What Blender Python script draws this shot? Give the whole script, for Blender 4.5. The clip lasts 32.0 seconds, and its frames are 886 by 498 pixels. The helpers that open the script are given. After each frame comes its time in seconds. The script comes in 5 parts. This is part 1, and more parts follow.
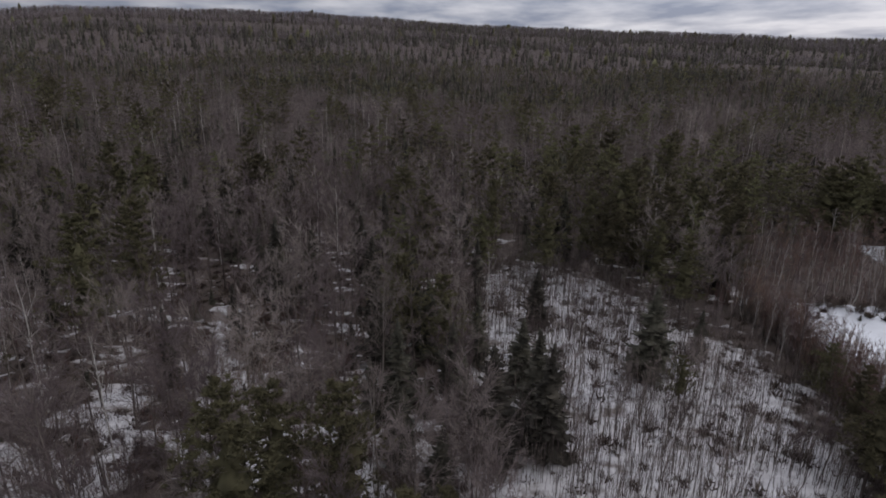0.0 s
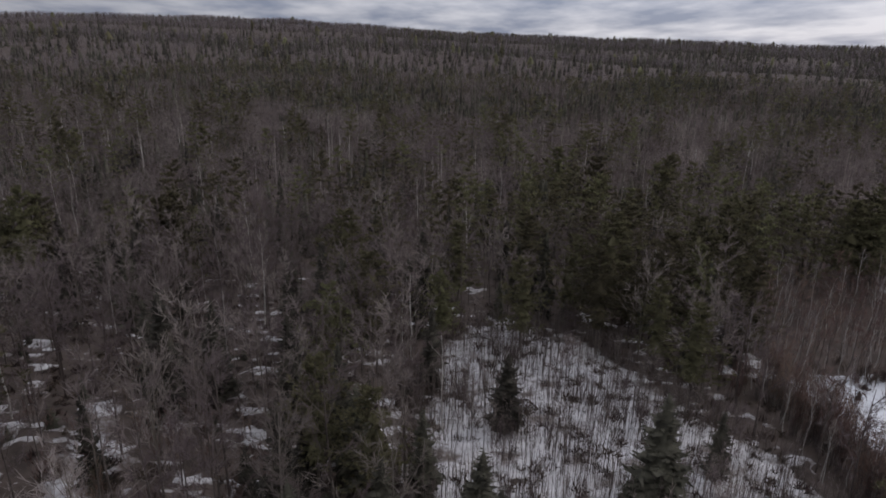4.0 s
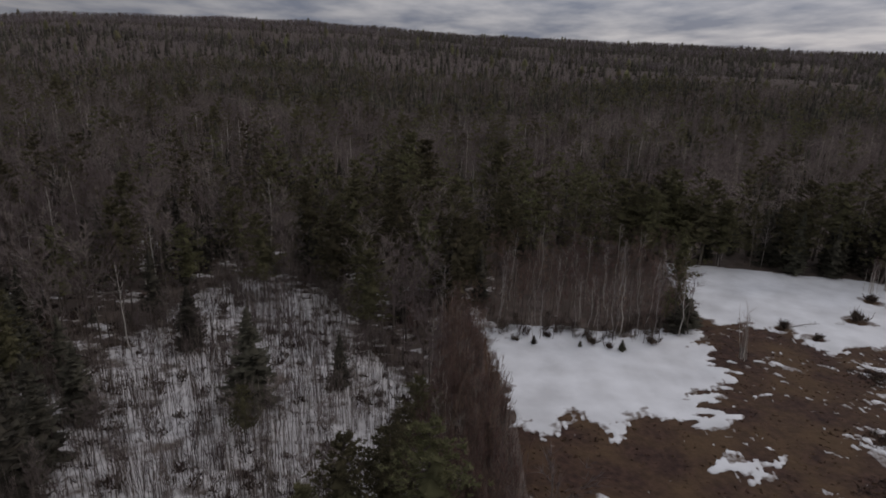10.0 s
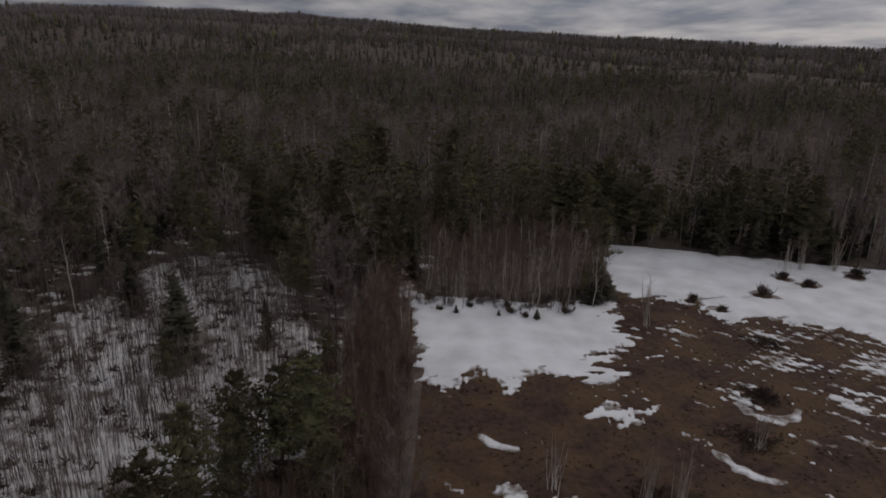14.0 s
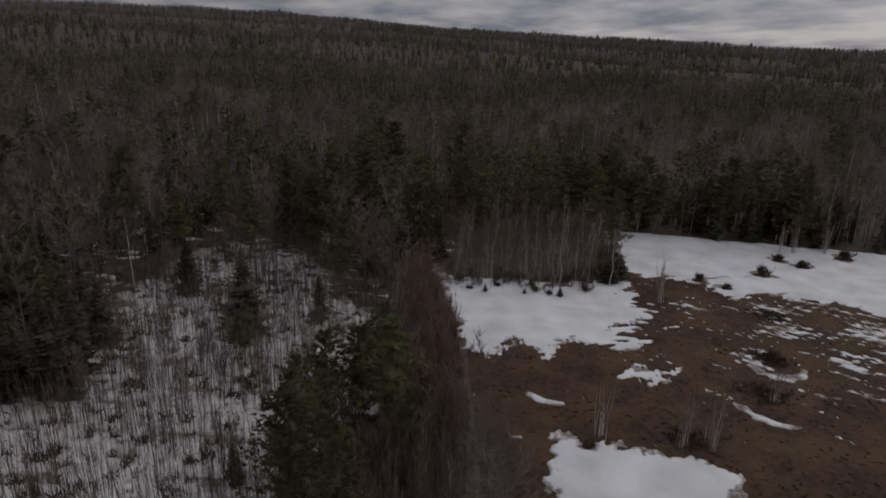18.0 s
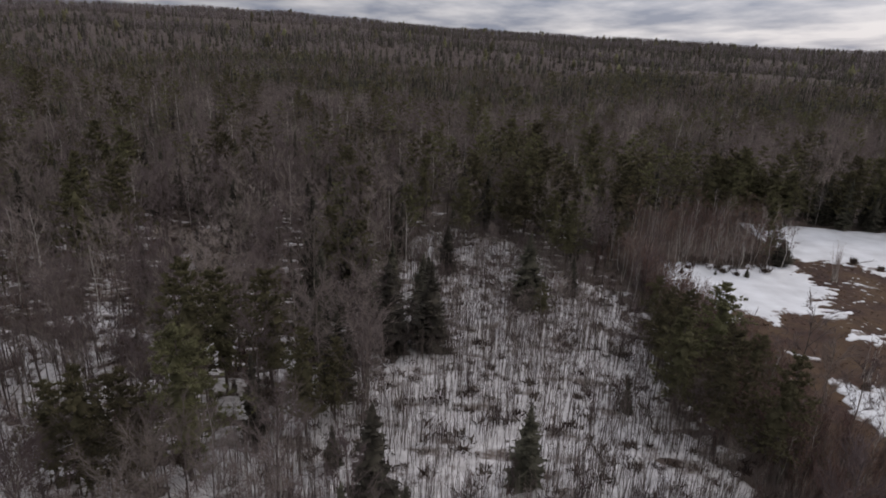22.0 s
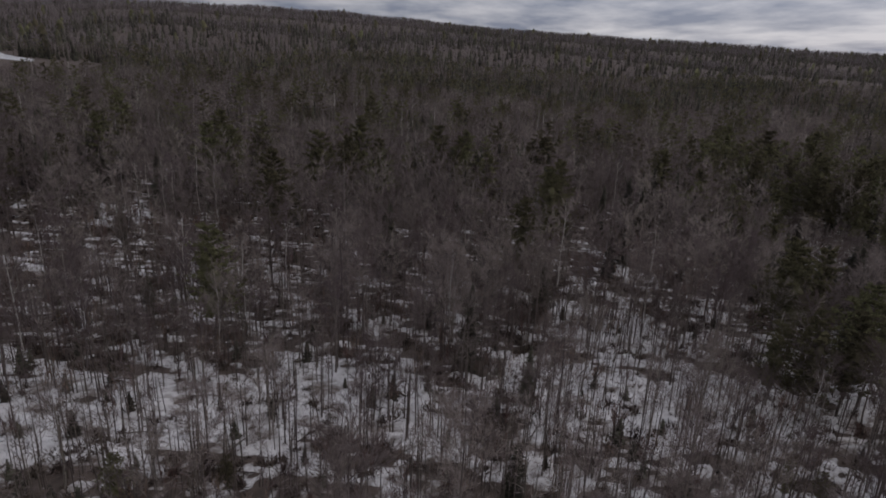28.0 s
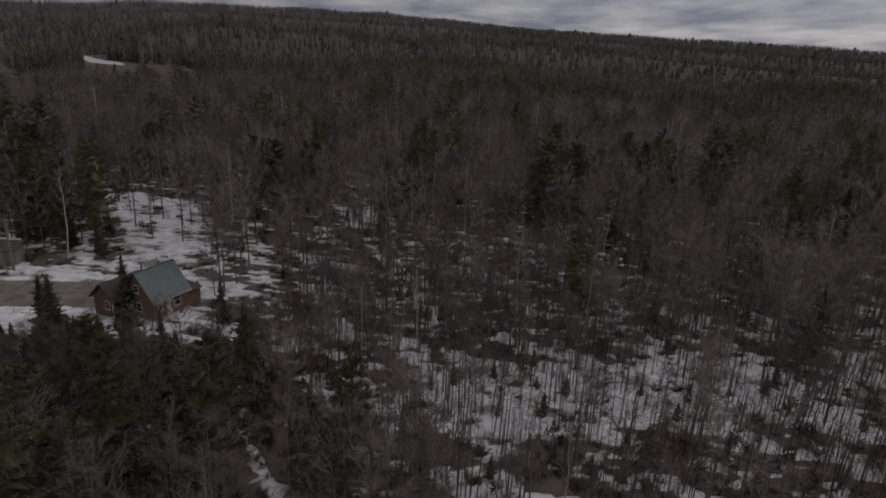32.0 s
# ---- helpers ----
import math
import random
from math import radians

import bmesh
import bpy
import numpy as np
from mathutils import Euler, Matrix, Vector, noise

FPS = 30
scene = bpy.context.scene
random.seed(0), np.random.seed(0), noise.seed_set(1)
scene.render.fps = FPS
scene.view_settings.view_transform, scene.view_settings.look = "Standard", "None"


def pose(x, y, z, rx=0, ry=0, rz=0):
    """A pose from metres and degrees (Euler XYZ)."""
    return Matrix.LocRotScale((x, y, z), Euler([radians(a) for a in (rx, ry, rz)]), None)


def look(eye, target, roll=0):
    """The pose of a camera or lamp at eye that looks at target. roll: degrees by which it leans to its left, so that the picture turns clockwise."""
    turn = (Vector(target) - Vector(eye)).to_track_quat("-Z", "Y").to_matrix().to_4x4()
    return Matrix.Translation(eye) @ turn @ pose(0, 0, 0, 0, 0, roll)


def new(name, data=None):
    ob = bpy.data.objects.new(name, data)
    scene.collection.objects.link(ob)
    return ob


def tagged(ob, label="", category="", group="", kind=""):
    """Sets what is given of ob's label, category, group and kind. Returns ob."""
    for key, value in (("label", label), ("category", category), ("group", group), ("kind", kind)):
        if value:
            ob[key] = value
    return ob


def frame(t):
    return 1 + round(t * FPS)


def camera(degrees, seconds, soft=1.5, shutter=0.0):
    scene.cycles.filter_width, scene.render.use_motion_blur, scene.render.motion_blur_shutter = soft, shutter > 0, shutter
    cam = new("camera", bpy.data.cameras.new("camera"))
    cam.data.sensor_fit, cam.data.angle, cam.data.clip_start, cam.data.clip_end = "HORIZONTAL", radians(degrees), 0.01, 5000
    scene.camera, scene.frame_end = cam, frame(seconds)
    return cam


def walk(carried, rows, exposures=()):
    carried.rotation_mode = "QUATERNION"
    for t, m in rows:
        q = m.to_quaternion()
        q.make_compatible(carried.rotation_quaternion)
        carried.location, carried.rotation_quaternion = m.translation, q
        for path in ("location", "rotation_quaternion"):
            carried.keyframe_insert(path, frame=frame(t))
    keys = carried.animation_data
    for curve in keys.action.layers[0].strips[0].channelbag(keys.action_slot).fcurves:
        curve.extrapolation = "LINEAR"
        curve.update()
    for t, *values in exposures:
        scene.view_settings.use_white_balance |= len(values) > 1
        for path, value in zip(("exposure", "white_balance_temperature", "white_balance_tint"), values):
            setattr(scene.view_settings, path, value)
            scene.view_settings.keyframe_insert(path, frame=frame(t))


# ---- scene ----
cam = camera(70.9, 32.0, soft=1.75)
PATH = [
    (0, (-0.28, 0.40, 39.78), (-0.19, 47.81, 23.91), 0.76),
    (0.5, (-0.13, 2.79, 39.81), (0.79, 50.22, 24.02), 0.70),
    (1, (0.43, 5.40, 39.85), (1.58, 52.83, 24.09), 0.84),
    (1.5, (0.30, 8.42, 40.09), (0.78, 55.86, 24.31), 0.90),
    (2, (-0.30, 11.74, 40.36), (0.70, 59.18, 24.60), 0.86),
    (2.5, (-0.27, 15.06, 40.51), (1.24, 62.50, 24.81), 0.84),
    (3, (0.61, 17.81, 40.66), (2.16, 65.28, 25.03), 0.87),
    (3.5, (2.24, 19.86, 40.79), (3.78, 67.37, 25.27), 0.78),
    (5.5, (13.13, 21.87, 40.29), (11.11, 69.48, 25.14), 1.10),
    (6, (16.46, 20.62, 40.16), (13.46, 68.19, 25.07), 1.03),
    (6.5, (19.80, 18.95, 39.96), (16.61, 66.53, 24.93), 1.03),
    (7, (23.22, 16.96, 39.74), (20.20, 64.57, 24.76), 1.03),
    (7.5, (26.69, 14.80, 39.43), (23.72, 62.41, 24.46), 1.06),
    (8, (30.31, 12.45, 39.25), (27.24, 60.04, 24.23), 1.10),
    (8.5, (34.27, 10.33, 39.12), (31.60, 57.91, 23.99), 1.17),
    (9, (38.13, 9.42, 39.04), (36.41, 57.02, 23.84), 1.18),
    (9.5, (42.02, 9.14, 39.03), (40.34, 56.76, 23.88), 1.27),
    (10, (45.12, 7.80, 39.06), (44.19, 55.43, 23.87), 1.34),
    (10.5, (47.61, 5.98, 39.05), (47.12, 53.57, 23.71), 1.45),
    (11, (49.55, 5.53, 39.06), (48.96, 53.08, 23.61), 1.48),
    (11.5, (51.17, 6.33, 39.03), (50.42, 53.87, 23.53), 1.47),
    (12, (52.44, 7.11, 39.14), (51.75, 54.65, 23.66), 1.48),
    (12.5, (53.34, 6.70, 39.26), (52.97, 54.24, 23.77), 1.50),
    (13, (54.04, 5.16, 39.23), (53.79, 52.69, 23.72), 1.52),
    (13.5, (54.60, 2.86, 39.13), (54.34, 50.38, 23.58), 1.55),
    (14, (55.09, 0.37, 38.99), (54.59, 47.86, 23.35), 1.59),
    (14.5, (55.72, -1.25, 38.86), (55.70, 46.23, 23.18), 1.48),
    (16.5, (55.98, -3.72, 38.49), (57.22, 43.75, 22.83), 1.68),
    (17, (53.55, -4.64, 38.45), (54.92, 42.83, 22.80), 1.79),
    (17.5, (50.59, -5.72, 38.42), (51.92, 41.76, 22.77), 1.87),
    (18, (47.02, -7.05, 38.44), (48.23, 40.43, 22.80), 1.91),
    (18.5, (43.20, -8.55, 38.47), (44.27, 38.93, 22.84), 1.88),
    (19, (39.06, -10.22, 38.57), (40.16, 37.26, 22.94), 1.83),
    (19.5, (34.77, -11.88, 38.75), (36.04, 35.58, 23.09), 1.84),
    (20, (29.88, -13.68, 39.00), (31.43, 33.78, 23.32), 1.92),
    (20.5, (24.84, -15.63, 39.28), (26.43, 31.81, 23.58), 1.84),
    (21, (19.44, -17.45, 39.45), (21.11, 29.99, 23.73), 1.92),
    (21.5, (13.85, -19.18, 39.60), (15.54, 28.26, 23.89), 2.00),
    (22, (8.15, -20.66, 39.64), (9.93, 26.78, 23.95), 2.02),
    (22.5, (2.41, -21.78, 39.44), (4.24, 25.68, 23.79), 2.02),
    (23, (-3.37, -23.10, 39.46), (-1.56, 24.35, 23.79), 1.98),
    (23.5, (-9.44, -24.46, 39.45), (-7.60, 22.99, 23.79), 2.10),
    (24, (-15.54, -25.87, 39.51), (-13.57, 21.58, 23.85), 2.02),
    (24.5, (-21.79, -27.49, 39.69), (-19.78, 19.95, 24.02), 2.01),
    (25, (-28.33, -28.89, 40.00), (-26.39, 18.53, 24.27), 2.05),
    (25.5, (-33.14, -30.26, 40.21), (-31.68, 17.16, 24.44), 2.13),
    (27.5, (-52.21, -38.11, 41.26), (-51.88, 9.32, 25.43), 2.50),
    (28, (-57.68, -39.19, 41.24), (-57.24, 8.23, 25.41), 2.53),
    (28.5, (-63.53, -40.22, 41.19), (-62.93, 7.20, 25.35), 2.53),
    (29, (-69.72, -41.24, 41.23), (-69.12, 6.18, 25.38), 2.49),
    (29.5, (-76.18, -42.19, 41.30), (-75.72, 5.23, 25.43), 2.54),
    (30, (-82.75, -43.08, 41.44), (-82.57, 4.33, 25.56), 2.51),
    (30.5, (-88.34, -44.04, 41.86), (-88.59, 3.36, 25.96), 2.56),
    (31, (-92.76, -44.87, 42.11), (-93.37, 2.52, 26.20), 2.46),
    (31.5, (-96.15, -45.87, 42.20), (-97.41, 1.51, 26.29), 2.42),
    (32, (-98.54, -46.88, 42.15), (-99.86, 0.50, 26.24), 2.34),
]
LIGHT = [(0, 0.05, 6620), (3.5, 0.05, 6620), (6, -0.06, 6670), (9, -0.36, 6870), (11, -0.6, 7070), (13, -0.7, 7120), (17, -0.74, 7120), (20, -0.72, 7120), (21, -0.25, 7070), (22, 0.08, 7020), (23, 0.05, 6970), (24, -0.05, 6720), (25, -0.12, 6670), (28, -0.26, 6720), (30, -0.6, 6820), (32, -0.7, 6920)]
walk(cam, [(t, look(eye, target, roll)) for t, eye, target, roll in PATH], [(t, s, k, 17) for t, s, k in LIGHT])
# ---- world, sun ----
SUN_AZ, SUN_EL = 55.0, 32.0
world = bpy.data.worlds.new("overcast_sky")
scene.world = world
world.use_nodes = True
wn = world.node_tree.nodes
wl = world.node_tree.links
wn.clear()


def wnode(kind, **kw):
    n = wn.new(kind)
    for k, v in kw.items():
        if k in n.inputs:
            n.inputs[k].default_value = v
    return n


out = wnode("ShaderNodeOutputWorld")
back = wnode("ShaderNodeBackground", Strength=1.0)
sky = wnode("ShaderNodeTexSky")
sky.sky_type = "NISHITA"
sky.sun_disc = False
sky.sun_elevation, sky.sun_rotation = radians(SUN_EL), radians(SUN_AZ)
dim = wnode("ShaderNodeVectorMath")
dim.operation = "SCALE"
dim.inputs["Scale"].default_value = 0.05
tc = wnode("ShaderNodeTexCoord")
sep = wnode("ShaderNodeSeparateXYZ")
lift = wnode("ShaderNodeMath")
lift.operation = "MAXIMUM"
lift.inputs[1].default_value = 0.0
lift2 = wnode("ShaderNodeMath")
lift2.operation = "ADD"
lift2.inputs[1].default_value = 0.12
dx, dy = wnode("ShaderNodeMath"), wnode("ShaderNodeMath")
dx.operation = dy.operation = "DIVIDE"
comb = wnode("ShaderNodeCombineXYZ")
shift = wnode("ShaderNodeMapping")
shift.inputs["Scale"].default_value = (1.45, 0.95, 1.0)
shift.inputs["Rotation"].default_value = (0, 0, radians(-3))
n1 = wnode("ShaderNodeTexNoise", Scale=1.0, Detail=7.0, Roughness=0.54, Distortion=0.0)
n2 = wnode("ShaderNodeTexNoise", Scale=0.35, Detail=3.0, Roughness=0.5)
addn = wnode("ShaderNodeMath")
addn.operation = "ADD"
ramp = wnode("ShaderNodeValToRGB")
ramp.color_ramp.elements[0].position, ramp.color_ramp.elements[0].color = 0.62, (0.32, 0.386, 0.512, 1)
ramp.color_ramp.elements[1].position, ramp.color_ramp.elements[1].color = 0.88, (0.875, 0.925, 0.99, 1)
half_ = wnode("ShaderNodeMath")
half_.operation = "MULTIPLY"
half_.inputs[1].default_value = 0.75
mixc = wnode("ShaderNodeMix")
mixc.data_type = "RGBA"
mixc.inputs["Factor"].default_value = 0.88
wl.new(sky.outputs[0], dim.inputs[0])
wl.new(tc.outputs["Generated"], sep.inputs[0])
wl.new(sep.outputs["Z"], lift.inputs[0])
wl.new(lift.outputs[0], lift2.inputs[0])
wl.new(sep.outputs["X"], dx.inputs[0])
wl.new(sep.outputs["Y"], dy.inputs[0])
wl.new(lift2.outputs[0], dx.inputs[1])
wl.new(lift2.outputs[0], dy.inputs[1])
wl.new(dx.outputs[0], comb.inputs["X"])
wl.new(dy.outputs[0], comb.inputs["Y"])
wl.new(comb.outputs[0], shift.inputs["Vector"])
wl.new(shift.outputs[0], n1.inputs["Vector"])
wl.new(shift.outputs[0], n2.inputs["Vector"])
wl.new(n1.outputs[0], addn.inputs[0])
wl.new(n2.outputs[0], addn.inputs[1])
wl.new(addn.outputs[0], half_.inputs[0])
wl.new(half_.outputs[0], ramp.inputs[0])
wl.new(dim.outputs[0], mixc.inputs["A"])
wl.new(ramp.outputs[0], mixc.inputs["B"])
grad = wnode("ShaderNodeMath")
grad.operation = "MULTIPLY_ADD"
grad.inputs[1].default_value, grad.inputs[2].default_value = 1.05, 0.58
wl.new(lift.outputs[0], grad.inputs[0])
# the cloud is thinner and brighter towards the hidden sun
toward = wnode("ShaderNodeVectorMath")
toward.operation = "DOT_PRODUCT"
toward.inputs[1].default_value = (math.sin(radians(SUN_AZ)), math.cos(radians(SUN_AZ)), 0.0)
wl.new(tc.outputs["Generated"], toward.inputs[0])
glow = wnode("ShaderNodeMapRange")
for k_, v_ in (("From Min", 0.0), ("From Max", 1.0), ("To Min", 0.84), ("To Max", 1.42)):
    glow.inputs[k_].default_value = v_
wl.new(toward.outputs["Value"], glow.inputs["Value"])
sunny = wnode("ShaderNodeMath")
sunny.operation = "MULTIPLY"
wl.new(grad.outputs[0], sunny.inputs[0])
wl.new(glow.outputs[0], sunny.inputs[1])
deep = wnode("ShaderNodeVectorMath")
deep.operation = "SCALE"
wl.new(mixc.outputs["Result"], deep.inputs[0])
wl.new(sunny.outputs[0], deep.inputs["Scale"])
wl.new(deep.outputs[0], back.inputs["Color"])
wl.new(back.outputs[0], out.inputs[0])

sun_data = bpy.data.lights.new("sun", "SUN")
sun_data.energy, sun_data.angle, sun_data.color = 0.7, radians(18), (1.0, 0.96, 0.9)
sun = new("sun", sun_data)
sd = Vector((math.sin(radians(SUN_AZ)) * math.cos(radians(SUN_EL)), math.cos(radians(SUN_AZ)) * math.cos(radians(SUN_EL)), math.sin(radians(SUN_EL))))
sun.rotation_mode = "QUATERNION"
sun.rotation_quaternion = sd.to_track_quat("Z", "Y")


# ---- materials ----
def rgb(c):
    return (c[0], c[1], c[2], 1.0)


def material(name, dark, light, scale=3.0, detail=5.0, rough=0.9, bump=0.0, bump_scale=20.0, tint=0.0, spec=0.2, stretch=(1, 1, 1), island=0.0):
    """A noise-driven mix of two colours, with a per-thing tint and a fine relief."""
    m = bpy.data.materials.new(name)
    m.use_nodes = True
    t = m.node_tree
    bsdf = t.nodes["Principled BSDF"]
    bsdf.inputs["Roughness"].default_value = rough
    bsdf.inputs["Specular IOR Level"].default_value = spec
    geo = t.nodes.new("ShaderNodeNewGeometry")
    mp = t.nodes.new("ShaderNodeMapping")
    mp.inputs["Scale"].default_value = stretch
    t.links.new(geo.outputs["Position"], mp.inputs["Vector"])
    na = t.nodes.new("ShaderNodeTexNoise")
    na.inputs["Scale"].default_value, na.inputs["Detail"].default_value = scale, detail
    t.links.new(mp.outputs[0], na.inputs["Vector"])
    mx = t.nodes.new("ShaderNodeMix")
    mx.data_type = "RGBA"
    mx.inputs["A"].default_value, mx.inputs["B"].default_value = rgb(dark), rgb(light)
    rp = t.nodes.new("ShaderNodeMapRange")
    rp.inputs["From Min"].default_value, rp.inputs["From Max"].default_value = 0.32, 0.68
    t.links.new(na.outputs[0], rp.inputs["Value"])
    t.links.new(rp.outputs[0], mx.inputs["Factor"])
    last = mx.outputs["Result"]
    if tint or island:
        info = t.nodes.new("ShaderNodeObjectInfo")
        att = t.nodes.new("ShaderNodeAttribute")
        att.attribute_name = "tint"
        ad = t.nodes.new("ShaderNodeMath")
        ad.operation = "ADD"
        t.links.new(info.outputs["Random"], ad.inputs[0])
        t.links.new(att.outputs["Fac"], ad.inputs[1])
        fr = t.nodes.new("ShaderNodeMath")
        fr.operation = "FRACT"
        t.links.new(ad.outputs[0], fr.inputs[0])
        mr = t.nodes.new("ShaderNodeMapRange")
        mr.inputs["To Min"].default_value, mr.inputs["To Max"].default_value = 1 - tint, 1 + tint
        t.links.new(fr.outputs[0], mr.inputs["Value"])
        fac = mr.outputs[0]
        if island:
            mi = t.nodes.new("ShaderNodeMapRange")
            mi.inputs["To Min"].default_value, mi.inputs["To Max"].default_value = 1 - island, 1 + island
            t.links.new(geo.outputs["Random Per Island"], mi.inputs["Value"])
            mm = t.nodes.new("ShaderNodeMath")
            mm.operation = "MULTIPLY"
            t.links.new(fac, mm.inputs[0])
            t.links.new(mi.outputs[0], mm.inputs[1])
            fac = mm.outputs[0]
        sc = t.nodes.new("ShaderNodeVectorMath")
        sc.operation = "SCALE"
        t.links.new(last, sc.inputs[0])
        t.links.new(fac, sc.inputs["Scale"])
        hs = t.nodes.new("ShaderNodeHueSaturation")
        mh = t.nodes.new("ShaderNodeMapRange")
        mh.inputs["To Min"].default_value, mh.inputs["To Max"].default_value = 0.5 - 0.09 * tint, 0.5 + 0.06 * tint
        t.links.new(fr.outputs[0], mh.inputs["Value"])
        t.links.new(mh.outputs[0], hs.inputs["Hue"])
        t.links.new(sc.outputs[0], hs.inputs["Color"])
        last = hs.outputs[0]
    t.links.new(last, bsdf.inputs["Base Color"])
    if bump:
        nb = t.nodes.new("ShaderNodeTexNoise")
        nb.inputs["Scale"].default_value, nb.inputs["Detail"].default_value = bump_scale, 4.0
        t.links.new(mp.outputs[0], nb.inputs["Vector"])
        bp = t.nodes.new("ShaderNodeBump")
        bp.inputs["Strength"].default_value, bp.inputs["Distance"].default_value = bump, 0.1
        t.links.new(nb.outputs[0], bp.inputs["Height"])
        t.links.new(bp.outputs[0], bsdf.inputs["Normal"])
    return m


BARK = material("grey_bark", (0.098, 0.080, 0.069), (0.185, 0.155, 0.137), 2.5, tint=0.35, stretch=(1, 1, 0.3))
TWIG = material("grey_twigs", (0.130, 0.103, 0.094), (0.245, 0.202, 0.188), 0.05, tint=0.4, island=0.1)
# The violet of distant haze is put into the ridge hardwoods' twig colour.
HAZE_TWIG = material("haze_violet_twigs", (0.128, 0.103, 0.104), (0.232, 0.194, 0.198), 0.05, tint=0.4, island=0.1)
RED_TWIG = material("red_brown_twigs", (0.128, 0.082, 0.066), (0.212, 0.143, 0.117), 0.6, tint=0.3, island=0.3)
BIRCH = material("birch_bark", (0.25, 0.225, 0.20), (0.52, 0.485, 0.445), 3.0, tint=0.25, stretch=(1, 1, 2.5))
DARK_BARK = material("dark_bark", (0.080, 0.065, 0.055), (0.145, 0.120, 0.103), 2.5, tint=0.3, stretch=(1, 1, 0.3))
SPRUCE = material("spruce_needles", (0.054, 0.050, 0.038), (0.095, 0.088, 0.065), 0.9, tint=0.3, island=0.35)
PINE = material("pine_needles", (0.082, 0.076, 0.043), (0.148, 0.136, 0.074), 0.7, tint=0.3, island=0.35)
SNOW = material("old_snow", (0.53, 0.535, 0.54), (0.70, 0.71, 0.72), 0.22, rough=0.75, bump=0.1, bump_scale=2.5, spec=0.3)


def sheer(m, share):
    """Lets light through sprays of twigs and needles, to even their blades' brightness."""
    t = m.node_tree
    bsdf = t.nodes["Principled BSDF"]
    tr = t.nodes.new("ShaderNodeBsdfTranslucent")
    t.links.new(bsdf.inputs["Base Color"].links[0].from_socket, tr.inputs["Color"])
    mx = t.nodes.new("ShaderNodeMixShader")
    mx.inputs[0].default_value = share
    t.links.new(bsdf.outputs[0], mx.inputs[1])
    t.links.new(tr.outputs[0], mx.inputs[2])
    t.links.new(mx.outputs[0], t.nodes["Material Output"].inputs["Surface"])


for m_, share_ in ((TWIG, 0.45), (RED_TWIG, 0.4), (PINE, 0.3), (SPRUCE, 0.2)):
    sheer(m_, share_)


def thin_snow(m):
    """Where the cover attribute is low, the snow is thin and wet and grass shows through."""
    t = m.node_tree
    bsdf = t.nodes["Principled BSDF"]
    old = bsdf.inputs["Base Color"].links[0].from_socket
    att = t.nodes.new("ShaderNodeAttribute")
    att.attribute_name = "cover"
    geo = t.nodes.new("ShaderNodeNewGeometry")
    n = t.nodes.new("ShaderNodeTexNoise")
    n.inputs["Scale"].default_value, n.inputs["Detail"].default_value = 2.2, 6.0
    t.links.new(geo.outputs["Position"], n.inputs["Vector"])
    ad = t.nodes.new("ShaderNodeMath")
    ad.operation = "ADD"
    t.links.new(att.outputs["Fac"], ad.inputs[0])
    t.links.new(n.outputs[0], ad.inputs[1])
    rp = t.nodes.new("ShaderNodeMapRange")
    rp.inputs["From Min"].default_value, rp.inputs["From Max"].default_value = 0.42, 1.0
    t.links.new(ad.outputs[0], rp.inputs["Value"])
    mx = t.nodes.new("ShaderNodeMix")
    mx.data_type = "RGBA"
    mx.inputs["A"].default_value = (0.13, 0.10, 0.082, 1)
    t.links.new(rp.outputs[0], mx.inputs["Factor"])
    t.links.new(old, mx.inputs["B"])
    t.links.new(mx.outputs["Result"], bsdf.inputs["Base Color"])


thin_snow(SNOW)
# Littered snow, its base colour darkened below old_snow's to dim the forest floor.
DIM_LITTER_SNOW = material("dimmed_littered_snow", (0.42, 0.398, 0.385), (0.66, 0.638, 0.622), 0.9, 9.0, rough=0.8, bump=0.35, bump_scale=2.5, spec=0.3)
thin_snow(DIM_LITTER_SNOW)
DRYLEAF = material("dry_litter", (0.055, 0.041, 0.033), (0.108, 0.080, 0.063), 1.5, tint=0.3, island=0.4)

# ---- terrain ----
RIDGE_AZ = (-60, -38, -30, -20, -12, -4, 2, 10, 20, 28, 36, 60)
RIDGE_EL = (1.2, 1.68, 2.15, 2.32, 2.18, 1.79, 1.44, 1.19, 0.97, 0.63, 0.6, 0.55)
RIDGE_D = 1650.0


def wave(x, y, s, seed):
    """A smooth wandering value of about -1 to 1 from a few sines."""
    r = np.random.RandomState(seed)
    v = 0.0
    for k in range(6):
        a, f, p = r.uniform(0, 6.28), r.uniform(0.6, 1.7) / s, r.uniform(0, 6.28)
        v = v + np.sin((x * math.cos(a) + y * math.sin(a)) * f * 6.28 + p)
    return v / 2.6


